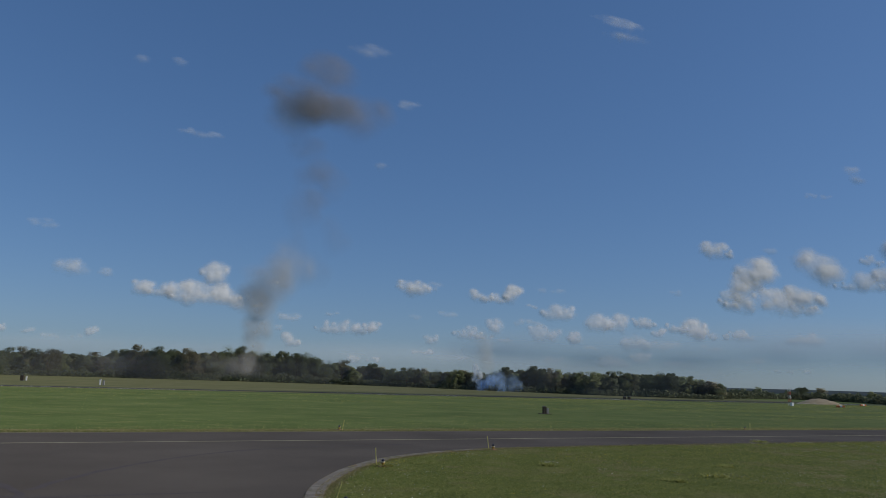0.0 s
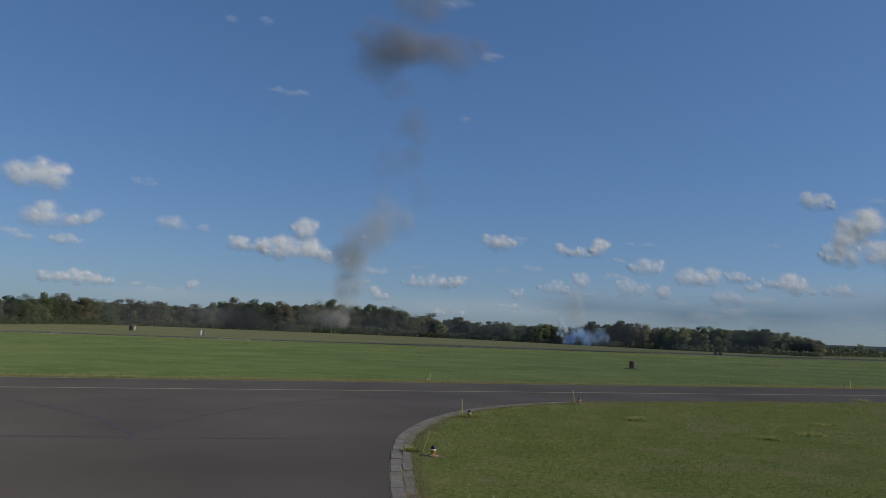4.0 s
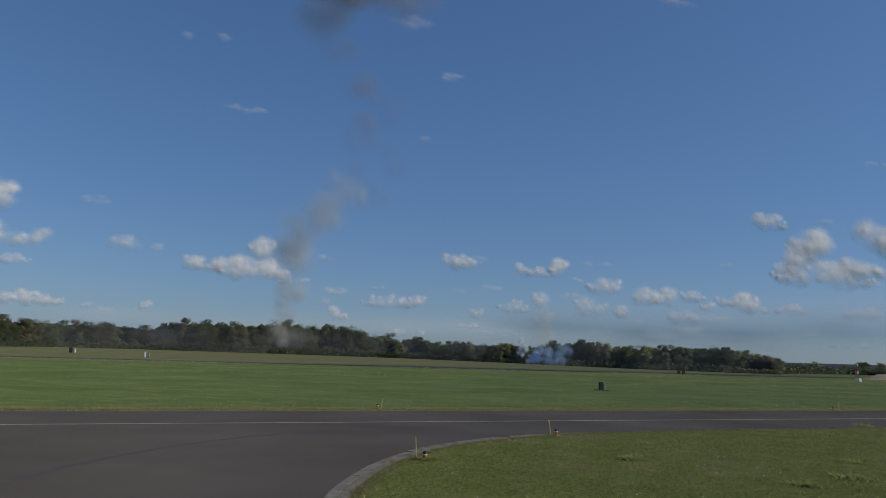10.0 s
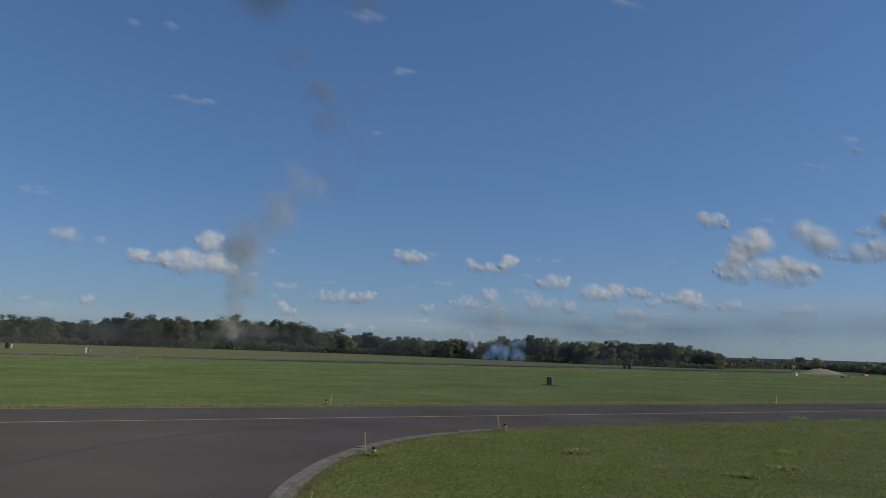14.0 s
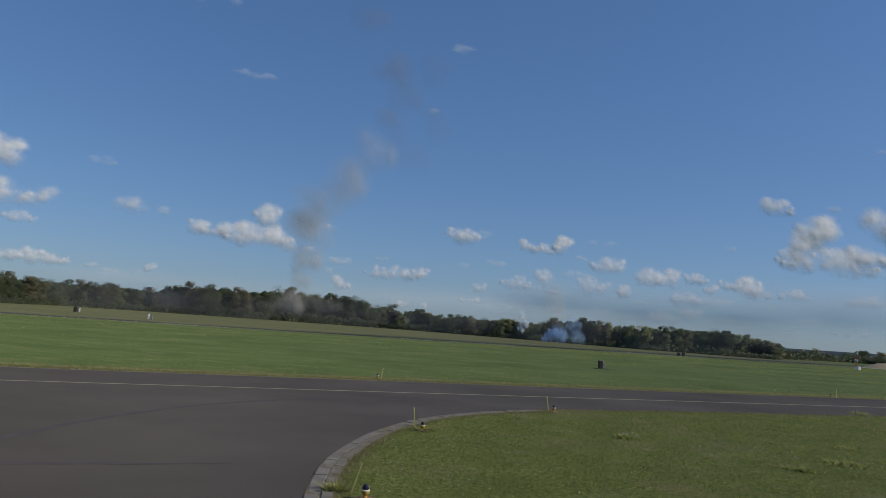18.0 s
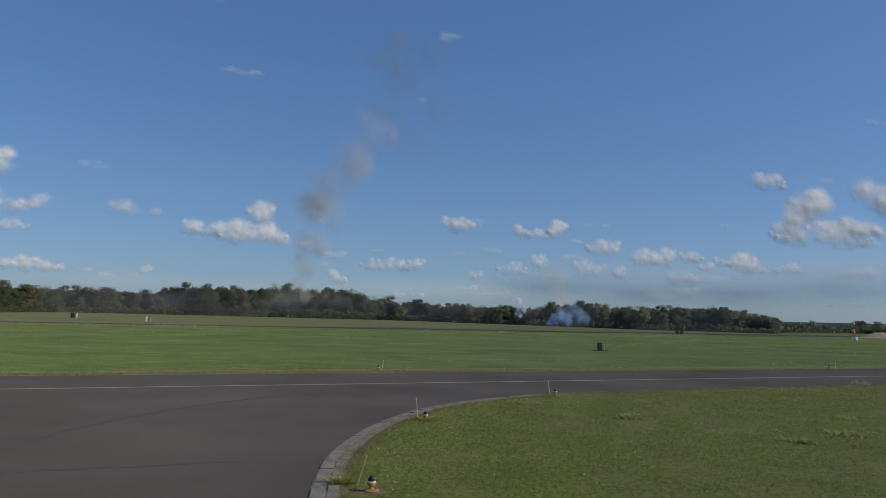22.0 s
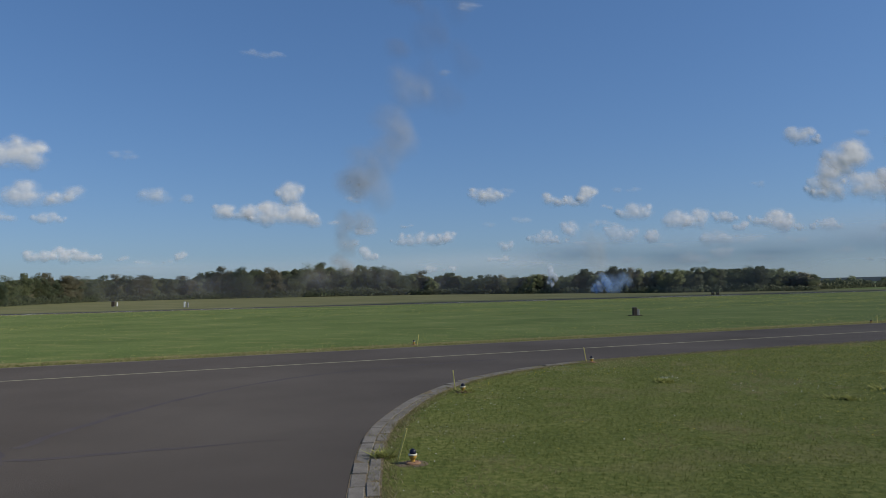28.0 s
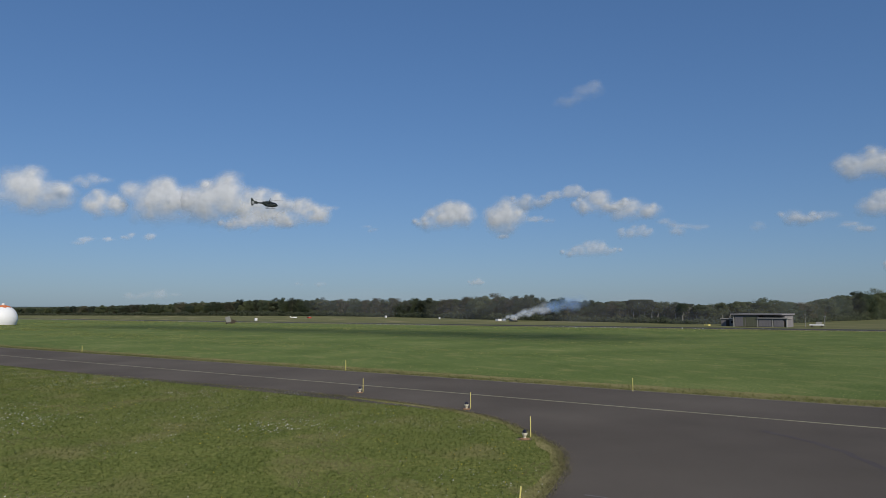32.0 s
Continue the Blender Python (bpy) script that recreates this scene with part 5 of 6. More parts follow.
cloud(-13.34, 7.04, 0.83, 0.74, 0.2)
cloud(7.82, 20.96, 1.87, 1.30, 0.22)
cloud(-9.43, 26.49, 3.12, 2.69, 0.3)
cloud(-25.71, 14.75, 1.82, 2.00, 0.32)
cloud(-23.36, 13.41, 1.90, 0.56, 0.18)
cloud(-23.43, 8.41, 1.83, 2.78, 0.9)
cloud(-25.72, 7.46, 2.83, 1.48, 0.6)
cloud(-27.73, 7.56, 2.59, 1.69, 0.85)
cloud(-26.16, 8.89, 1.34, 0.82, 0.5)
cloud(-28.29, 9.62, 2.56, 2.56, 0.95)
cloud(27.53, 22.06, 1.53, 1.22, 0.16)
cloud(25.56, 22.19, 1.40, 1.39, 0.16)
cloud(10.34, 24.64, 1.99, 2.34, 0.2)
cloud(9.20, 16.45, 1.04, 1.13, 0.18)
cloud(104.94, 6.73, 5.62, 2.60, 0.85)
cloud(99.73, 8.39, 6.10, 3.56, 0.9)
cloud(95.71, 8.83, 3.57, 1.48, 0.35)
cloud(103.62, 5.82, 3.08, 1.30, 0.3)
cloud(94.29, 7.65, 2.28, 2.34, 0.9)
cloud(90.56, 8.32, 4.51, 4.12, 0.95)
cloud(86.75, 8.44, 4.45, 3.91, 0.95)
cloud(83.70, 7.96, 3.65, 2.60, 0.9)
cloud(83.73, 6.77, 5.18, 1.56, 0.9)
cloud(80.33, 7.32, 3.61, 2.17, 0.9)
cloud(78.46, 7.47, 1.30, 1.52, 0.4)
cloud(94.72, 4.79, 2.66, 0.69, 0.4)
cloud(91.87, 5.22, 2.31, 0.74, 0.42)
cloud(75.37, 6.12, 1.13, 0.78, 0.22)
cloud(69.49, 7.14, 4.51, 2.13, 0.9)
cloud(65.00, 7.14, 3.15, 2.73, 0.9)
cloud(62.52, 6.71, 2.31, 0.91, 0.4)
cloud(63.02, 8.40, 2.28, 1.82, 0.6)
cloud(60.32, 8.74, 3.45, 1.08, 0.6)
cloud(57.83, 7.94, 3.17, 1.87, 0.8)
cloud(55.30, 7.32, 3.46, 1.65, 0.75)
cloud(55.27, 5.68, 2.50, 1.00, 0.45)
cloud(52.35, 5.77, 1.44, 1.22, 0.35)
cloud(50.85, 5.73, 1.70, 1.04, 0.25)
cloud(65.20, 5.56, 1.09, 0.69, 0.4)
cloud(58.49, 4.45, 3.75, 1.13, 0.55)
cloud(67.07, 2.06, 1.19, 0.56, 0.5)
cloud(47.11, 5.72, 1.49, 1.26, 0.18)
cloud(59.43, 16.02, 4.99, 2.17, 0.2)
cloud(102.60, 1.15, 7.34, 0.95, 0.25)
cloud(91.11, 1.02, 4.49, 0.95, 0.2)
cloud(79.61, 1.85, 2.76, 0.39, 0.2)
cloud(39.67, 9.64, 3.98, 2.26, 0.85)
cloud(44.00, 6.42, 1.70, 1.43, 0.65)
cloud(42.46, 6.23, 1.62, 1.08, 0.3)
cloud(40.54, 5.38, 1.81, 1.22, 0.4)
cloud(37.57, 5.33, 1.79, 0.78, 0.55)
cloud(52.90, 6.34, 1.53, 0.91, 0.3)
cloud(23.13, 17.55, 3.47, 1.04, 0.18)


# ---------------------------------------------------------------- smoke
COLUMN = {0.0: [(18.6, 0.6), (18.1, 3.2), (18.5, 5.3), (17.4, 6.9), (16.2, 8.5)],
          3.0: [(18.2, 0.5), (18.1, 2.9), (18.2, 5.0), (17.2, 6.9), (15.5, 8.8)],
          9.0: [(17.6, 0.8), (17.3, 3.4), (17.2, 6.0), (16.3, 8.1), (14.6, 10.3)],
          10.0: [(19.3, 0.6), (19.2, 3.7), (19.2, 6.7), (18.2, 9.4), (15.9, 12.1)],
          14.0: [(19.1, 0.8), (19.0, 3.8), (19.3, 6.3), (18.1, 8.4), (15.4, 12.2)],
          18.0: [(18.3, 0.8), (18.3, 3.9), (18.6, 6.4), (17.1, 9.1), (14.3, 13.0)],
          24.0: [(17.4, 1.6), (17.5, 4.7), (16.8, 7.8), (15.3, 10.4), (13.4, 14.4)],
          28.0: [(16.8, 1.9), (17.0, 4.5), (16.2, 7.6), (14.4, 10.2), (12.9, 15.3)]}
TOP = {0.0: [(17.0, 20.1), (14.7, 22.0), (11.3, 19.9), (14.6, 16.9), (14.2, 14.3)],
          3.0: [(17.3, 20.6), (14.5, 22.8), (10.2, 21.3), (14.2, 17.8), (13.1, 14.2)],
          9.0: [(17.2, 21.3), (14.4, 24.2), (10.1, 23.0), (14.1, 18.1), (13.6, 15.1)],
          10.0: [(18.8, 24.8), (16.3, 28.2), (11.2, 27.1), (15.4, 21.7), (13.6, 18.4)],
          14.0: [(19.8, 25.5), (16.5, 28.7), (11.0, 27.0), (14.9, 20.7), (13.3, 18.1)],
          20.0: [(20.5, 30.1), (15.8, 33.0), (8.8, 30.6), (13.1, 22.4), (12.1, 17.1)]}
SMOKE = []


def puff(name, label, seed, size, peak, mat, flat_=1.0, cell=0.5):
    """One drifting piece of smoke."""
    g = np.random.default_rng(seed)
    lobes = [(g.normal(0, 0.30) * size, g.normal(0, 0.26) * size * flat_, size * g.uniform(0.6, 0.95), size * flat_ * g.uniform(0.6, 0.95)) for k in range(5)]
    me = soft_shell(name, lobes, cell, peak, 0.22, 0.25, mat, seed, 1.7, 0.4, 0.5)
    return tagged(new(name, me), label, "smoke", group="smoke puffs", kind="stuff")


def along(table, t, u):
    """Sky place of the part u (0 to 4) of the smoke in a table row."""
    pts = table[t]
    return np.interp(u, range(5), [p[0] for p in pts]), np.interp(u, range(5), [p[1] for p in pts])


def plan_smoke():
    g = np.random.default_rng(77)
    # column: pieces along a line that leans and spreads
    n = 13
    for k in range(n):
        u = k / (n - 1) * 4
        jit = g.normal(0, 1, 2)
        size = 5.2 + 8.4 * min(1.0, k / 6.5)
        mat = M_SMOKE_LOW if k < 4 else M_SMOKE_MID
        ob = puff("smoke_puff", "rising brown-grey puff of the smoke column", 200 + k, size, 0.36 if k < 6 else 0.26, mat, 1.15, 0.7)
        rows = []
        for t in COLUMN:
            az, el = along(COLUMN, t, u)
            grow = (0.14 + 0.011 * t) * (0.7 + 0.25 * u)
            p = from_sky(az + jit[0] * grow, max(el + jit[1] * grow * 0.8, 0.35), 484)
            rows.append((t, pose(p.x, p.y, p.z, 0, 0, az + 14)))
        rows.append((32.0, pose(p.x + 3, p.y, p.z + 5, 0, 0, az + 14)))
        SMOKE.append((ob, rows))
    # low cloud of dust at its foot
    for k in range(5):
        ob = puff("dust_puff", "pale dust drifting at the foot of the smoke", 260 + k, g.uniform(8.0, 13.0), 0.16, M_SMOKE_LOW, 0.7, 0.7)
        a0, a1 = g.uniform(18.6, 21.0), g.uniform(-1.2, 1.2)
        e0 = g.uniform(0.3, 1.0)
        rows = []
        for t in (0.0, 10.0, 20.0, 32.0):
            p = from_sky(a0 - 0.06 * t + a1 * t / 9, e0 + 0.02 * t, 470)
            rows.append((t, pose(p.x, p.y, max(p.z, 4.0), 0, 0, a0)))
        SMOKE.append((ob, rows))
    # pale veils added along the wood: distance haze lifting its darks, with thin smoke
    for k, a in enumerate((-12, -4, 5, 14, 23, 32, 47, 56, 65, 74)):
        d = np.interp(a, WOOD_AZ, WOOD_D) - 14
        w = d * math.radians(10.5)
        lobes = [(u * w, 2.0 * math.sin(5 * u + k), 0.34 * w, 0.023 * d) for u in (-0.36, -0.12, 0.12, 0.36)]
        ob = tagged(new("haze_veil", soft_shell("haze_veil", lobes, 1.6, 0.055, 0.08, 0.05, M_HAZE, 70 + k, 1.2, 0.2, 0.3)), "thin pale veil added before the wood for distance haze and thin smoke", "smoke", kind="stuff")
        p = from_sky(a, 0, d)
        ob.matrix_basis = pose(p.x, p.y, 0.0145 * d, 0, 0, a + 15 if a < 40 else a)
    # the high cap, dense on its west side, and its tail
    for k in range(11):
        if k < 2:
            share, jit, size, peak = np.array([0.86, 0.1, 0.04, 0, 0]), g.normal(0, 1, 2) * np.array([0.9, 0.5]), 22.0, 0.40
        elif k < 7:
            share, jit, size, peak = np.array([*g.dirichlet((2, 2, 2)), 0, 0]), np.array([(k - 4) * 0.95, g.normal(-0.4, 0.6)]), 25.0, 0.40
        else:
            q = (k - 7) / 3
            share, jit, size, peak = np.array([0, 0, 0, 1 - q, q]), g.normal(0, 0.4, 2), 14.0, 0.18
        ob = puff("smoke_puff", "drifting dark brown puff of high smoke", 300 + k, size, peak, M_SMOKE, 0.85, 0.8)
        rows = []
        for t, pts in TOP.items():
            az, el = share @ np.array(pts)
            grow = 1 + 0.04 * t + 0.1 * max(0, t - 14)
            p = from_sky(az + jit[0] * grow, el + jit[1] * grow, 570)
            rows.append((t, pose(p.x, p.y, p.z, 0, 0, az + 14)))
        rows.append((32.0, pose(p.x - jit[0] * 20, p.y, p.z + 60, 0, 0, az + 14)))
        SMOKE.append((ob, rows))
    # faint smoke left between the column and the cap
    for k in range(6):
        ob = puff("smoke_puff", "faint thinning smoke below the high cap", 430 + k, 14.0, 0.09, M_SMOKE, 1.3, 1.0)
        rows = []
        for t, az, el in ((0.0, 14.6, 11.5), (9.0, 13.8, 12.5), (10.0, 13.6, 15.0), (18.0, 11.0, 16.0), (32.0, 9.5, 19.0)):
            p = from_sky(az + 1.6 * math.sin(k * 2.3), el + (k - 2.5) * 1.3, 550)
            rows.append((t, pose(p.x, p.y, p.z, 0, 0, az + 14)))
        SMOKE.append((ob, rows))
    # blue smoke before the wood
    for k in range(10):
        u = k / 9
        ob = puff("blue_smoke_puff", "low drifting blue smoke before the trees", 340 + k, 2.4 + 2.6 * u, 0.92 - 0.62 * u, M_WHITE_SMOKE if k < 2 else M_BLUE_SMOKE, 1.0, 0.3)
        rows = []
        for t in (0.0, 8.0, 15.0, 20.0, 28.0, 32.0):
            a = min(0.9, 1.73 - 0.124 * t) - 1.9 * u ** 1.4 + 0.5 * math.sin(k * 1.9 + t * 0.1) * (0.3 + u)
            e = -0.25 + 1.0 * u * (0.5 + 0.5 * math.sin(k * 2.7 + 0.15 * t)) + 0.1 * math.sin(t * 0.3 + k)
            p = from_sky(a, e, 366)
            rows.append((t, pose(p.x, p.y, max(p.z, 1.6 + size_low(u)), 0, 0, a + 40)))
        SMOKE.append((ob, rows))
    # a thin trail of the same smoke above the tree tops
    for k in range(6):
        ob = puff("blue_smoke_puff", "thin grey smoke trailing above the tree tops", 350 + k, 5.0, 0.12, M_SMOKE_MID, 1.5, 0.5)
        p, q = from_sky(0.6 - 0.35 * math.sin(k * 2.1), 1.2 + 0.45 * k, 366), from_sky(-2.2 - 0.6 * math.sin(k * 2.1), 1.4 + 0.5 * k, 366)
        SMOKE.append((ob, [(0.0, pose(*p, 0, 0, 38)), (32.0, pose(*q, 0, 0, 38))]))
    for k in range(5):
        ob = puff("white_smoke_puff", "pale smoke rising between the trees", 360 + k, 1.7 + 0.3 * k, 0.62, M_WHITE_SMOKE, 1.3, 0.3)
        a = 1.15 + 0.25 * math.sin(k * 2.2)
        p, q = from_sky(a, 0.15 + 0.22 * k, 366), from_sky(a + 0.3, 0.2 + 0.25 * k, 366)
        SMOKE.append((ob, [(0.0, pose(*p, 0, 0, 40)), (32.0, pose(*q, 0, 0, 40))]))
    # white to blue smoke blown from the generator
    for k in range(20):
        u = k / 19
        ob = puff("drifting_smoke_puff", "white smoke streaming low across the grass", 380 + k, 0.9 + 2.9 * u, 0.62 - 0.40 * u, M_WHITE_SMOKE if u < 0.6 else M_BLUE_SMOKE, 0.75, 0.18 + 0.12 * u)
        w = 0.16 * math.sin(k * 1.7) * (0.3 + u)
        p = from_sky(65.6 - 5.2 * u, -0.62 + 1.2 * u ** 0.8 + w, 268)
        q = from_sky(65.2 - 5.6 * u, -0.60 + 1.3 * u ** 0.8 + w, 268)
        SMOKE.append((ob, [(0.0, pose(*p, 0, 0, 63)), (32.0, pose(*q, 0, 0, 63))]))


def size_low(u):
    return 0.6 + 1.2 * u


plan_smoke()


# ---------------------------------------------------------------- helicopter
def ellipse(x, ry, rz, z, n=18):
    return [(x, ry * math.cos(a), z + rz * math.sin(a)) for a in np.linspace(0, 2 * math.pi, n, endpoint=False)]


def helicopter():
    """Light twin with shrouded tail rotor; nose along +x, skids at the origin."""
    e = tagged(empty("helicopter"), "dark green light helicopter with shrouded tail rotor in flight", "helicopter")
    part("fuselage", bm_loft([ellipse(2.95, 0.12, 0.12, 1.05), ellipse(2.6, 0.48, 0.42, 1.12), ellipse(2.0, 0.72, 0.68, 1.28), ellipse(1.0, 0.84, 0.88, 1.42), ellipse(-0.4, 0.85, 0.92, 1.45),
                              ellipse(-1.5, 0.74, 0.78, 1.55), ellipse(-2.3, 0.45, 0.46, 1.8), ellipse(-2.7, 0.3, 0.3, 1.95)]), M_HELI, e, "", True)
    part("engine_cowling", bm_loft([ellipse(1.0, 0.2, 0.1, 2.25), ellipse(0.4, 0.55, 0.36, 2.3), ellipse(-1.0, 0.6, 0.42, 2.28), ellipse(-2.2, 0.36, 0.3, 2.15), ellipse(-2.6, 0.15, 0.15, 2.05)]), M_HELI, e, "", True)
    part("windscreen", bm_loft([ellipse(2.66, 0.36, 0.30, 1.32), ellipse(2.2, 0.66, 0.52, 1.48), ellipse(1.4, 0.82, 0.66, 1.62)]), M_GLASS, e, "dark rounded cockpit glass", True)
    for sy in (-1, 1):
        d = part("side_door", bm_box(-1.0, 0.45, sy * 0.85 - 0.03, sy * 0.85 + 0.03, 0.75, 2.0, 0.04), M_HELI, e)
        part("side_window", bm_box(-0.85, 0.3, sy * 0.86 - 0.035, sy * 0.86 + 0.035, 1.42, 1.92, 0.03), M_GLASS, d, "dark side window")
        part("door_handle", bm_box(0.1, 0.3, sy * 0.9 - 0.02, sy * 0.9 + 0.02, 1.2, 1.24, 0.008), M_GREY, d)
        c = part("cockpit_door", bm_box(0.52, 1.35, sy * 0.84 - 0.03, sy * 0.84 + 0.03, 0.85, 2.0, 0.04), M_HELI, e)
        part("door_window", bm_box(0.6, 1.28, sy * 0.85 - 0.035, sy * 0.85 + 0.035, 1.4, 1.92, 0.03), M_GLASS, c, "dark cockpit door window")
    part("exhaust", bm_tube((-1.9, 0.28, 2.4), (-2.4, 0.36, 2.5), 0.13, 0.13, 10), M_DARK, e)
    part("exhaust", bm_tube((-1.9, -0.28, 2.4), (-2.4, -0.36, 2.5), 0.13, 0.13, 10), M_DARK, e)
    part("antenna", bm_tube((-0.6, 0, 0.6), (-0.8, 0, 0.3), 0.02, 0.01, 5), M_ROTOR, e)
    part("landing_light", bm_lathe([(0.09, 0.0), (0.1, 0.05), (0.05, 0.09)], 10), M_PALE, e).location = (1.9, 0, 0.58)
    part("tail_boom", bm_loft([ellipse(-2.4, 0.32, 0.34, 1.95), ellipse(-4.0, 0.22, 0.25, 2.05), ellipse(-5.6, 0.15, 0.2, 2.15)]), M_HELI, e, "", True)
    ringb = bmesh.new()
    outer, inner = 0.78, 0.5
    prof = [(outer, -0.16), (outer, 0.16), (inner, 0.16), (inner, -0.16)]
    seg = 24
    rr = [[ringb.verts.new((-6.1 + r * math.cos(2 * math.pi * k / seg), y, 2.15 + r * math.sin(2 * math.pi * k / seg))) for r, y in prof] for k in range(seg)]
    for k in range(seg):
        for j in range(4):
            ringb.faces.new((rr[k][j], rr[k][(j + 1) % 4], rr[(k + 1) % seg][(j + 1) % 4], rr[(k + 1) % seg][j]))
    part("tail_shroud", ringb, M_HELI, e)
    fin = bmesh.new()
    for y in (-0.07, 0.07):
        fin.faces.new([fin.verts.new(p) for p in ((-5.6, y, 2.6), (-6.25, y, 3.75), (-6.85, y, 3.75), (-6.75, y, 2.5))])
    vs = fin.verts[:]
    for k in range(4):
        fin.faces.new((vs[k], vs[(k + 1) % 4], vs[4 + (k + 1) % 4], vs[4 + k]))
    part("fin", fin, M_HELI, e)
    low = bm_box(-6.7, -5.9, -0.06, 0.06, 1.0, 1.5, 0.03)
    part("lower_fin", low, M_HELI, e)
    part("tailplane", bm_box(-5.2, -4.6, -1.3, 1.3, 2.05, 2.12, 0.02), M_HELI, e)
    for sy in (-1.3, 1.3):
        part("end_plate", bm_box(-5.4, -4.5, sy - 0.04, sy + 0.04, 1.75, 2.5, 0.02), M_HELI, e)
    for sy in (-1.0, 1.0):
        part("skid", bm_tube((-1.6, sy, 0.06), (2.0, sy, 0.06), 0.055, 0.055, 8), M_ROTOR, e)
        for x in (-0.9, 1.1):
            part("skid_leg", bm_tube((x, sy, 0.06), (x, sy * 0.5, 0.75), 0.045, 0.045, 8), M_ROTOR, e)
    part("mast", bm_tube((0, 0, 2.5), (0, 0, 3.1), 0.12, 0.09, 10), M_ROTOR, e)
    rotor = part("main_rotor", bm_lathe([(0.22, 0.0), (0.25, 0.08), (0.12, 0.14)], 12), M_ROTOR, e)
    rotor.location = (0, 0, 3.05)
    for k in range(4):
        b = part("blade", bm_box(0.2, 5.1, -0.13, 0.13, 0.05, 0.085, 0.01), M_ROTOR, rotor)
        b.matrix_basis = pose(0, 0, 0, 0, 1.5, 90 * k)
    tr = part("tail_rotor", bm_tube((-6.1, -0.08, 2.15), (-6.1, 0.08, 2.15), 0.12, 0.12, 10), M_ROTOR, e)
    for k in range(8):
        a = 2 * math.pi * k / 8
        part("tail_blade", bm_tube((-6.1, 0, 2.15), (-6.1 + 0.47 * math.cos(a), 0, 2.15 + 0.47 * math.sin(a)), 0.045, 0.03, 5), M_ROTOR, tr)
    return e, rotor


HELI, ROTOR = helicopter()


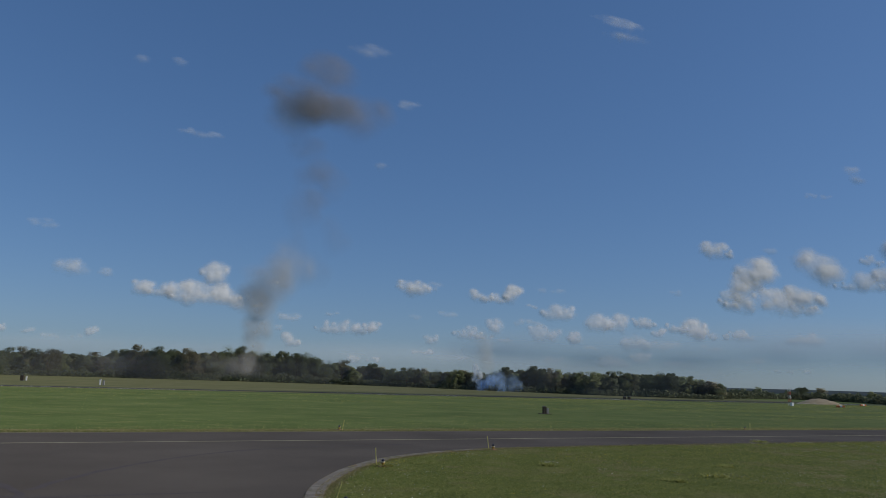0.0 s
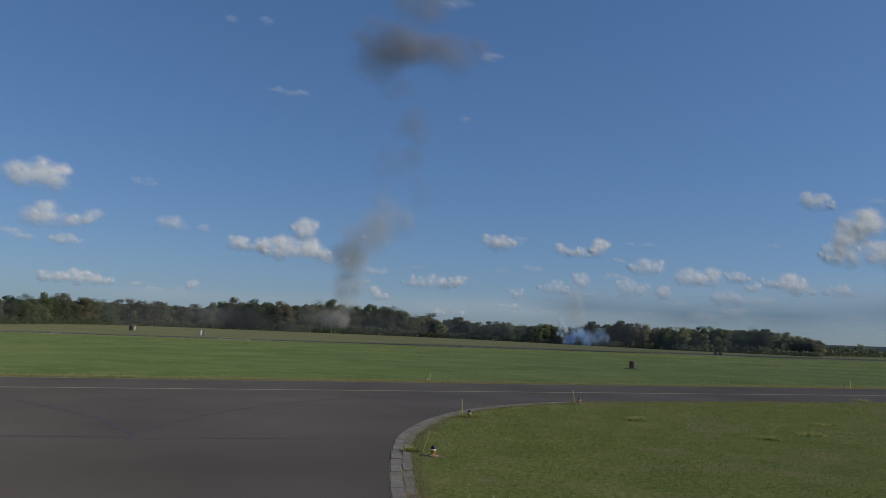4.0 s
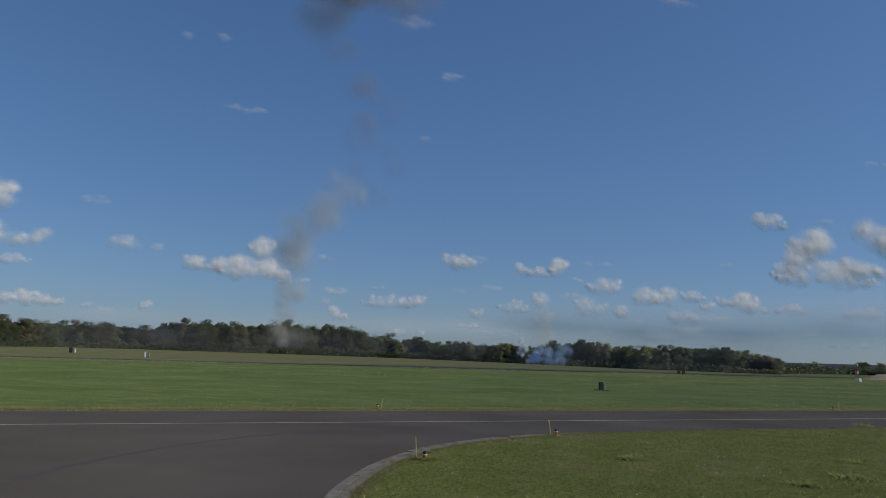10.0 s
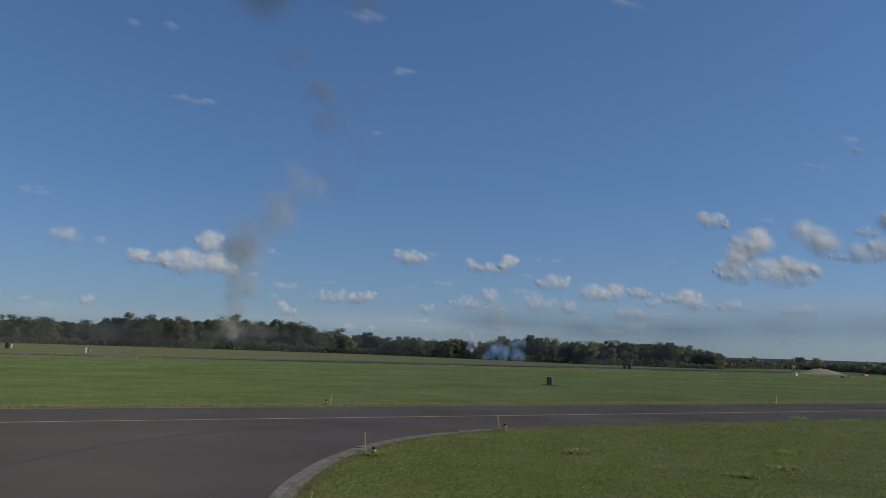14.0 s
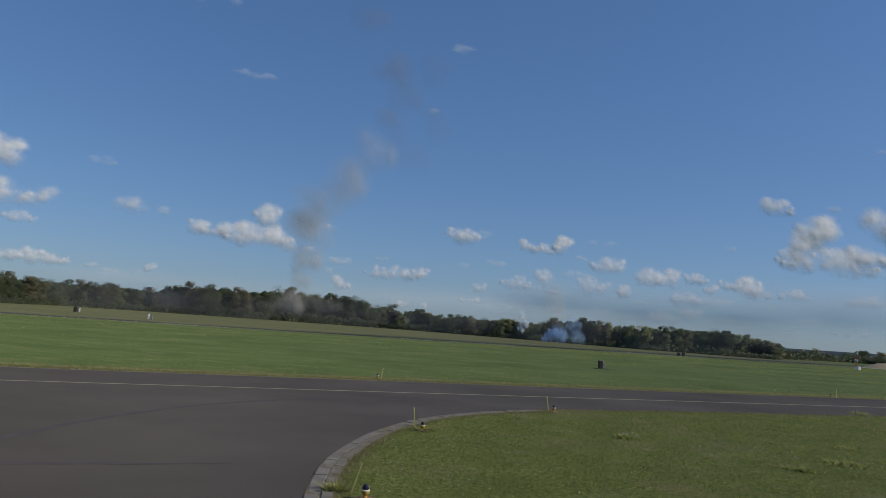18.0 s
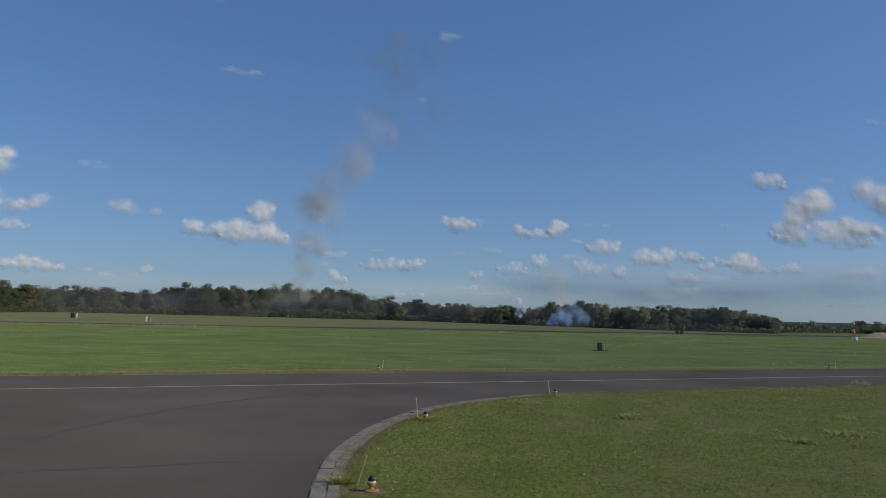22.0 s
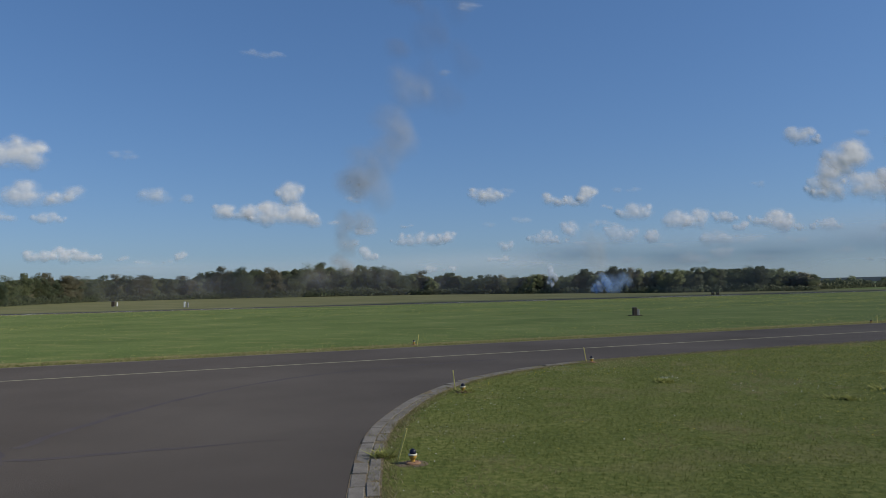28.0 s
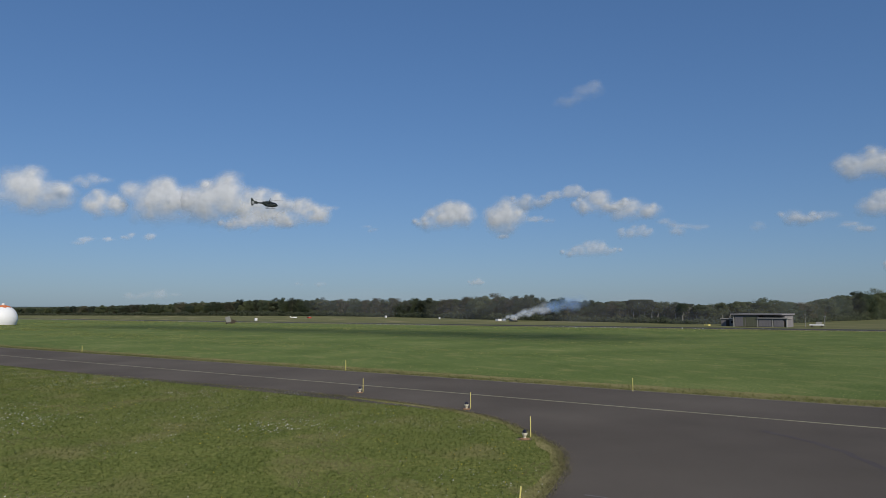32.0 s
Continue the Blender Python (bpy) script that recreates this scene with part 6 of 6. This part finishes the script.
# ---------------------------------------------------------------- fence at the spectators' edge
def fence():
    """Green twin-bar mesh fence with a post, sloping arm and barbed wire."""
    e = tagged(empty("mesh_fence", pose(0, 0, -0.08)), "dark green steel mesh fence with barbed wire on top", "fence")
    a, b = Vector((-12.2, -4.1, 0)), Vector((-5.6, -0.3, 0))
    d = (b - a).normalized()
    length = (b - a).length
    bars = []
    me = bpy.data.meshes.new("bar")
    bm = bm_tube((0, 0, 0.04), (0, 0, 2.33), 0.009, 0.009, 5)
    bm_tube((0, 0, 2.33), (0, 0, 2.38), 0.009, 0.001, 5, bm)
    bm.to_mesh(me)
    bm.free()
    me.materials.append(M_FENCE)
    n = int(length / 0.075)
    for k in range(n):
        p = a + d * (k * 0.075 + 0.02)
        child("bar", me, e).location = p
    for z in (0.2, 0.6, 1.0, 1.4, 1.8, 2.28):
        for off in (-0.008, 0.008):
            q = Vector((-d.y, d.x, 0)) * off
            part("rail", bm_tube(a + q + Vector((0, 0, z)), b + q + Vector((0, 0, z)), 0.005, 0.005, 5), M_FENCE, e)
    yaw = math.degrees(math.atan2(d.y, d.x))
    for s in (0.0, 3.72, 7.5):
        p = a + d * s
        post = part("post", bm_box(-0.065, 0.065, -0.07, 0.07, 0, 2.37, 0.006), M_FENCE, e)
        post.matrix_basis = pose(p.x, p.y, 0, 0, 0, yaw)
        part("cap", bm_box(-0.07, 0.07, -0.075, 0.075, 2.37, 2.39, 0.004), M_FENCE, post)
        if s > 7:
            continue
        arm = part("arm", bm_box(-0.055, 0.055, -0.05, 0.05, 0, 0.75, 0.005), M_FENCE, post)
        arm.matrix_basis = pose(0.03, 0.0, 2.30, 0, -68, 0)
    # barbed wire strands
    nrm = Vector((-d.y, d.x, 0))
    rng = random.Random(8)
    for k, (off, z) in enumerate(((0.0, 2.41), (0.03, 2.46), (0.0, 2.50))):
        for s0, s1 in ((0.0, 4.1), (4.1, length)):
            w = bmesh.new()
            pts = [a + d * s + nrm * off + Vector((0, 0, z + 0.012 * math.sin(s * 9 + k))) for s in np.arange(s0, s1, 0.07)]
            for p, q in zip(pts, pts[1:]):
                bm_tube(p, q, 0.0045, 0.0045, 4, w)
            for p in pts:
                for j in range(3):
                    v = Vector((rng.uniform(-1, 1), rng.uniform(-1, 1), rng.uniform(-1, 1))).normalized() * 0.026
                    bm_tube(p - v, p + v, 0.0022, 0.0012, 3, w)
            part("barbed_wire", w, M_WIRE if s0 == 0 and k != 1 else M_DARKWIRE, e, "bright galvanised barbed wire" if s0 == 0 and k != 1 else "dark barbed wire strand")


fence()


def covered_bundle():
    """Dark rounded camera gear under covers, lying over the fence top."""
    for k, (x, y, z, r) in enumerate(((-6.42, -0.79, 2.33, 0.07), (-6.27, -0.71, 2.31, 0.075), (-6.10, -0.61, 2.29, 0.055))):
        bm = bmesh.new()
        bmesh.ops.create_icosphere(bm, subdivisions=3, radius=r)
        for v in bm.verts:
            v.co *= 1 + 0.16 * noise.noise(v.co * 12 + Vector((k, 0, 0)))
            v.co.x *= 1.2
            v.co.z *= 0.9
        ob = part("covered_gear", bm, M_CLOTH, None, "", True)
        ob.matrix_basis = pose(x, y, z, 0, 10, 28 + 10 * k)
        tagged(ob, "dark green covered camera gear lying over the fence wire", "cloth roll", group="cloth rolls")


covered_bundle()
kerb()


# ---------------------------------------------------------------- all that moves
def motions():
    for ob, rows in SMOKE:
        walk(ob, rows)
    track = [(0.0, -236, -95, 25.0), (29.0, -282.0, -60.0, 25.0), (29.7, -282.9, -20.4, 26.0), (30, -283.6, -6.6, 26.6), (30.2, -283.8, 2.8, 24.7), (30.5, -283.6, 14.0, 24.4), (31, -285.1, 21.9, 28.2), (31.5, -285.5, 28.4, 34.4), (32, -284.7, 36.5, 42.1)]
    tilt = {29.7: 4, 30.0: 3, 30.2: 2, 30.5: 1, 31.0: -2, 31.5: -2, 32.0: 0}
    walk(HELI, [(t, pose(x, y, z, 0, tilt.get(t, 4), 82 if t < 30.8 else 76)) for t, x, y, z in track])
    spins = [(0.0, pose(0, 0, 3.05, 0, 0, 0)), (29.0, pose(0, 0, 3.05, 0, 0, 40))]
    a = 40.0
    t = 29.0
    while t < 31.95:
        t = round(t + 0.1, 2)
        a += 77.0
        spins.append((t, pose(0, 0, 3.05, 0, 0, a)))
    walk(ROTOR, spins)


motions()
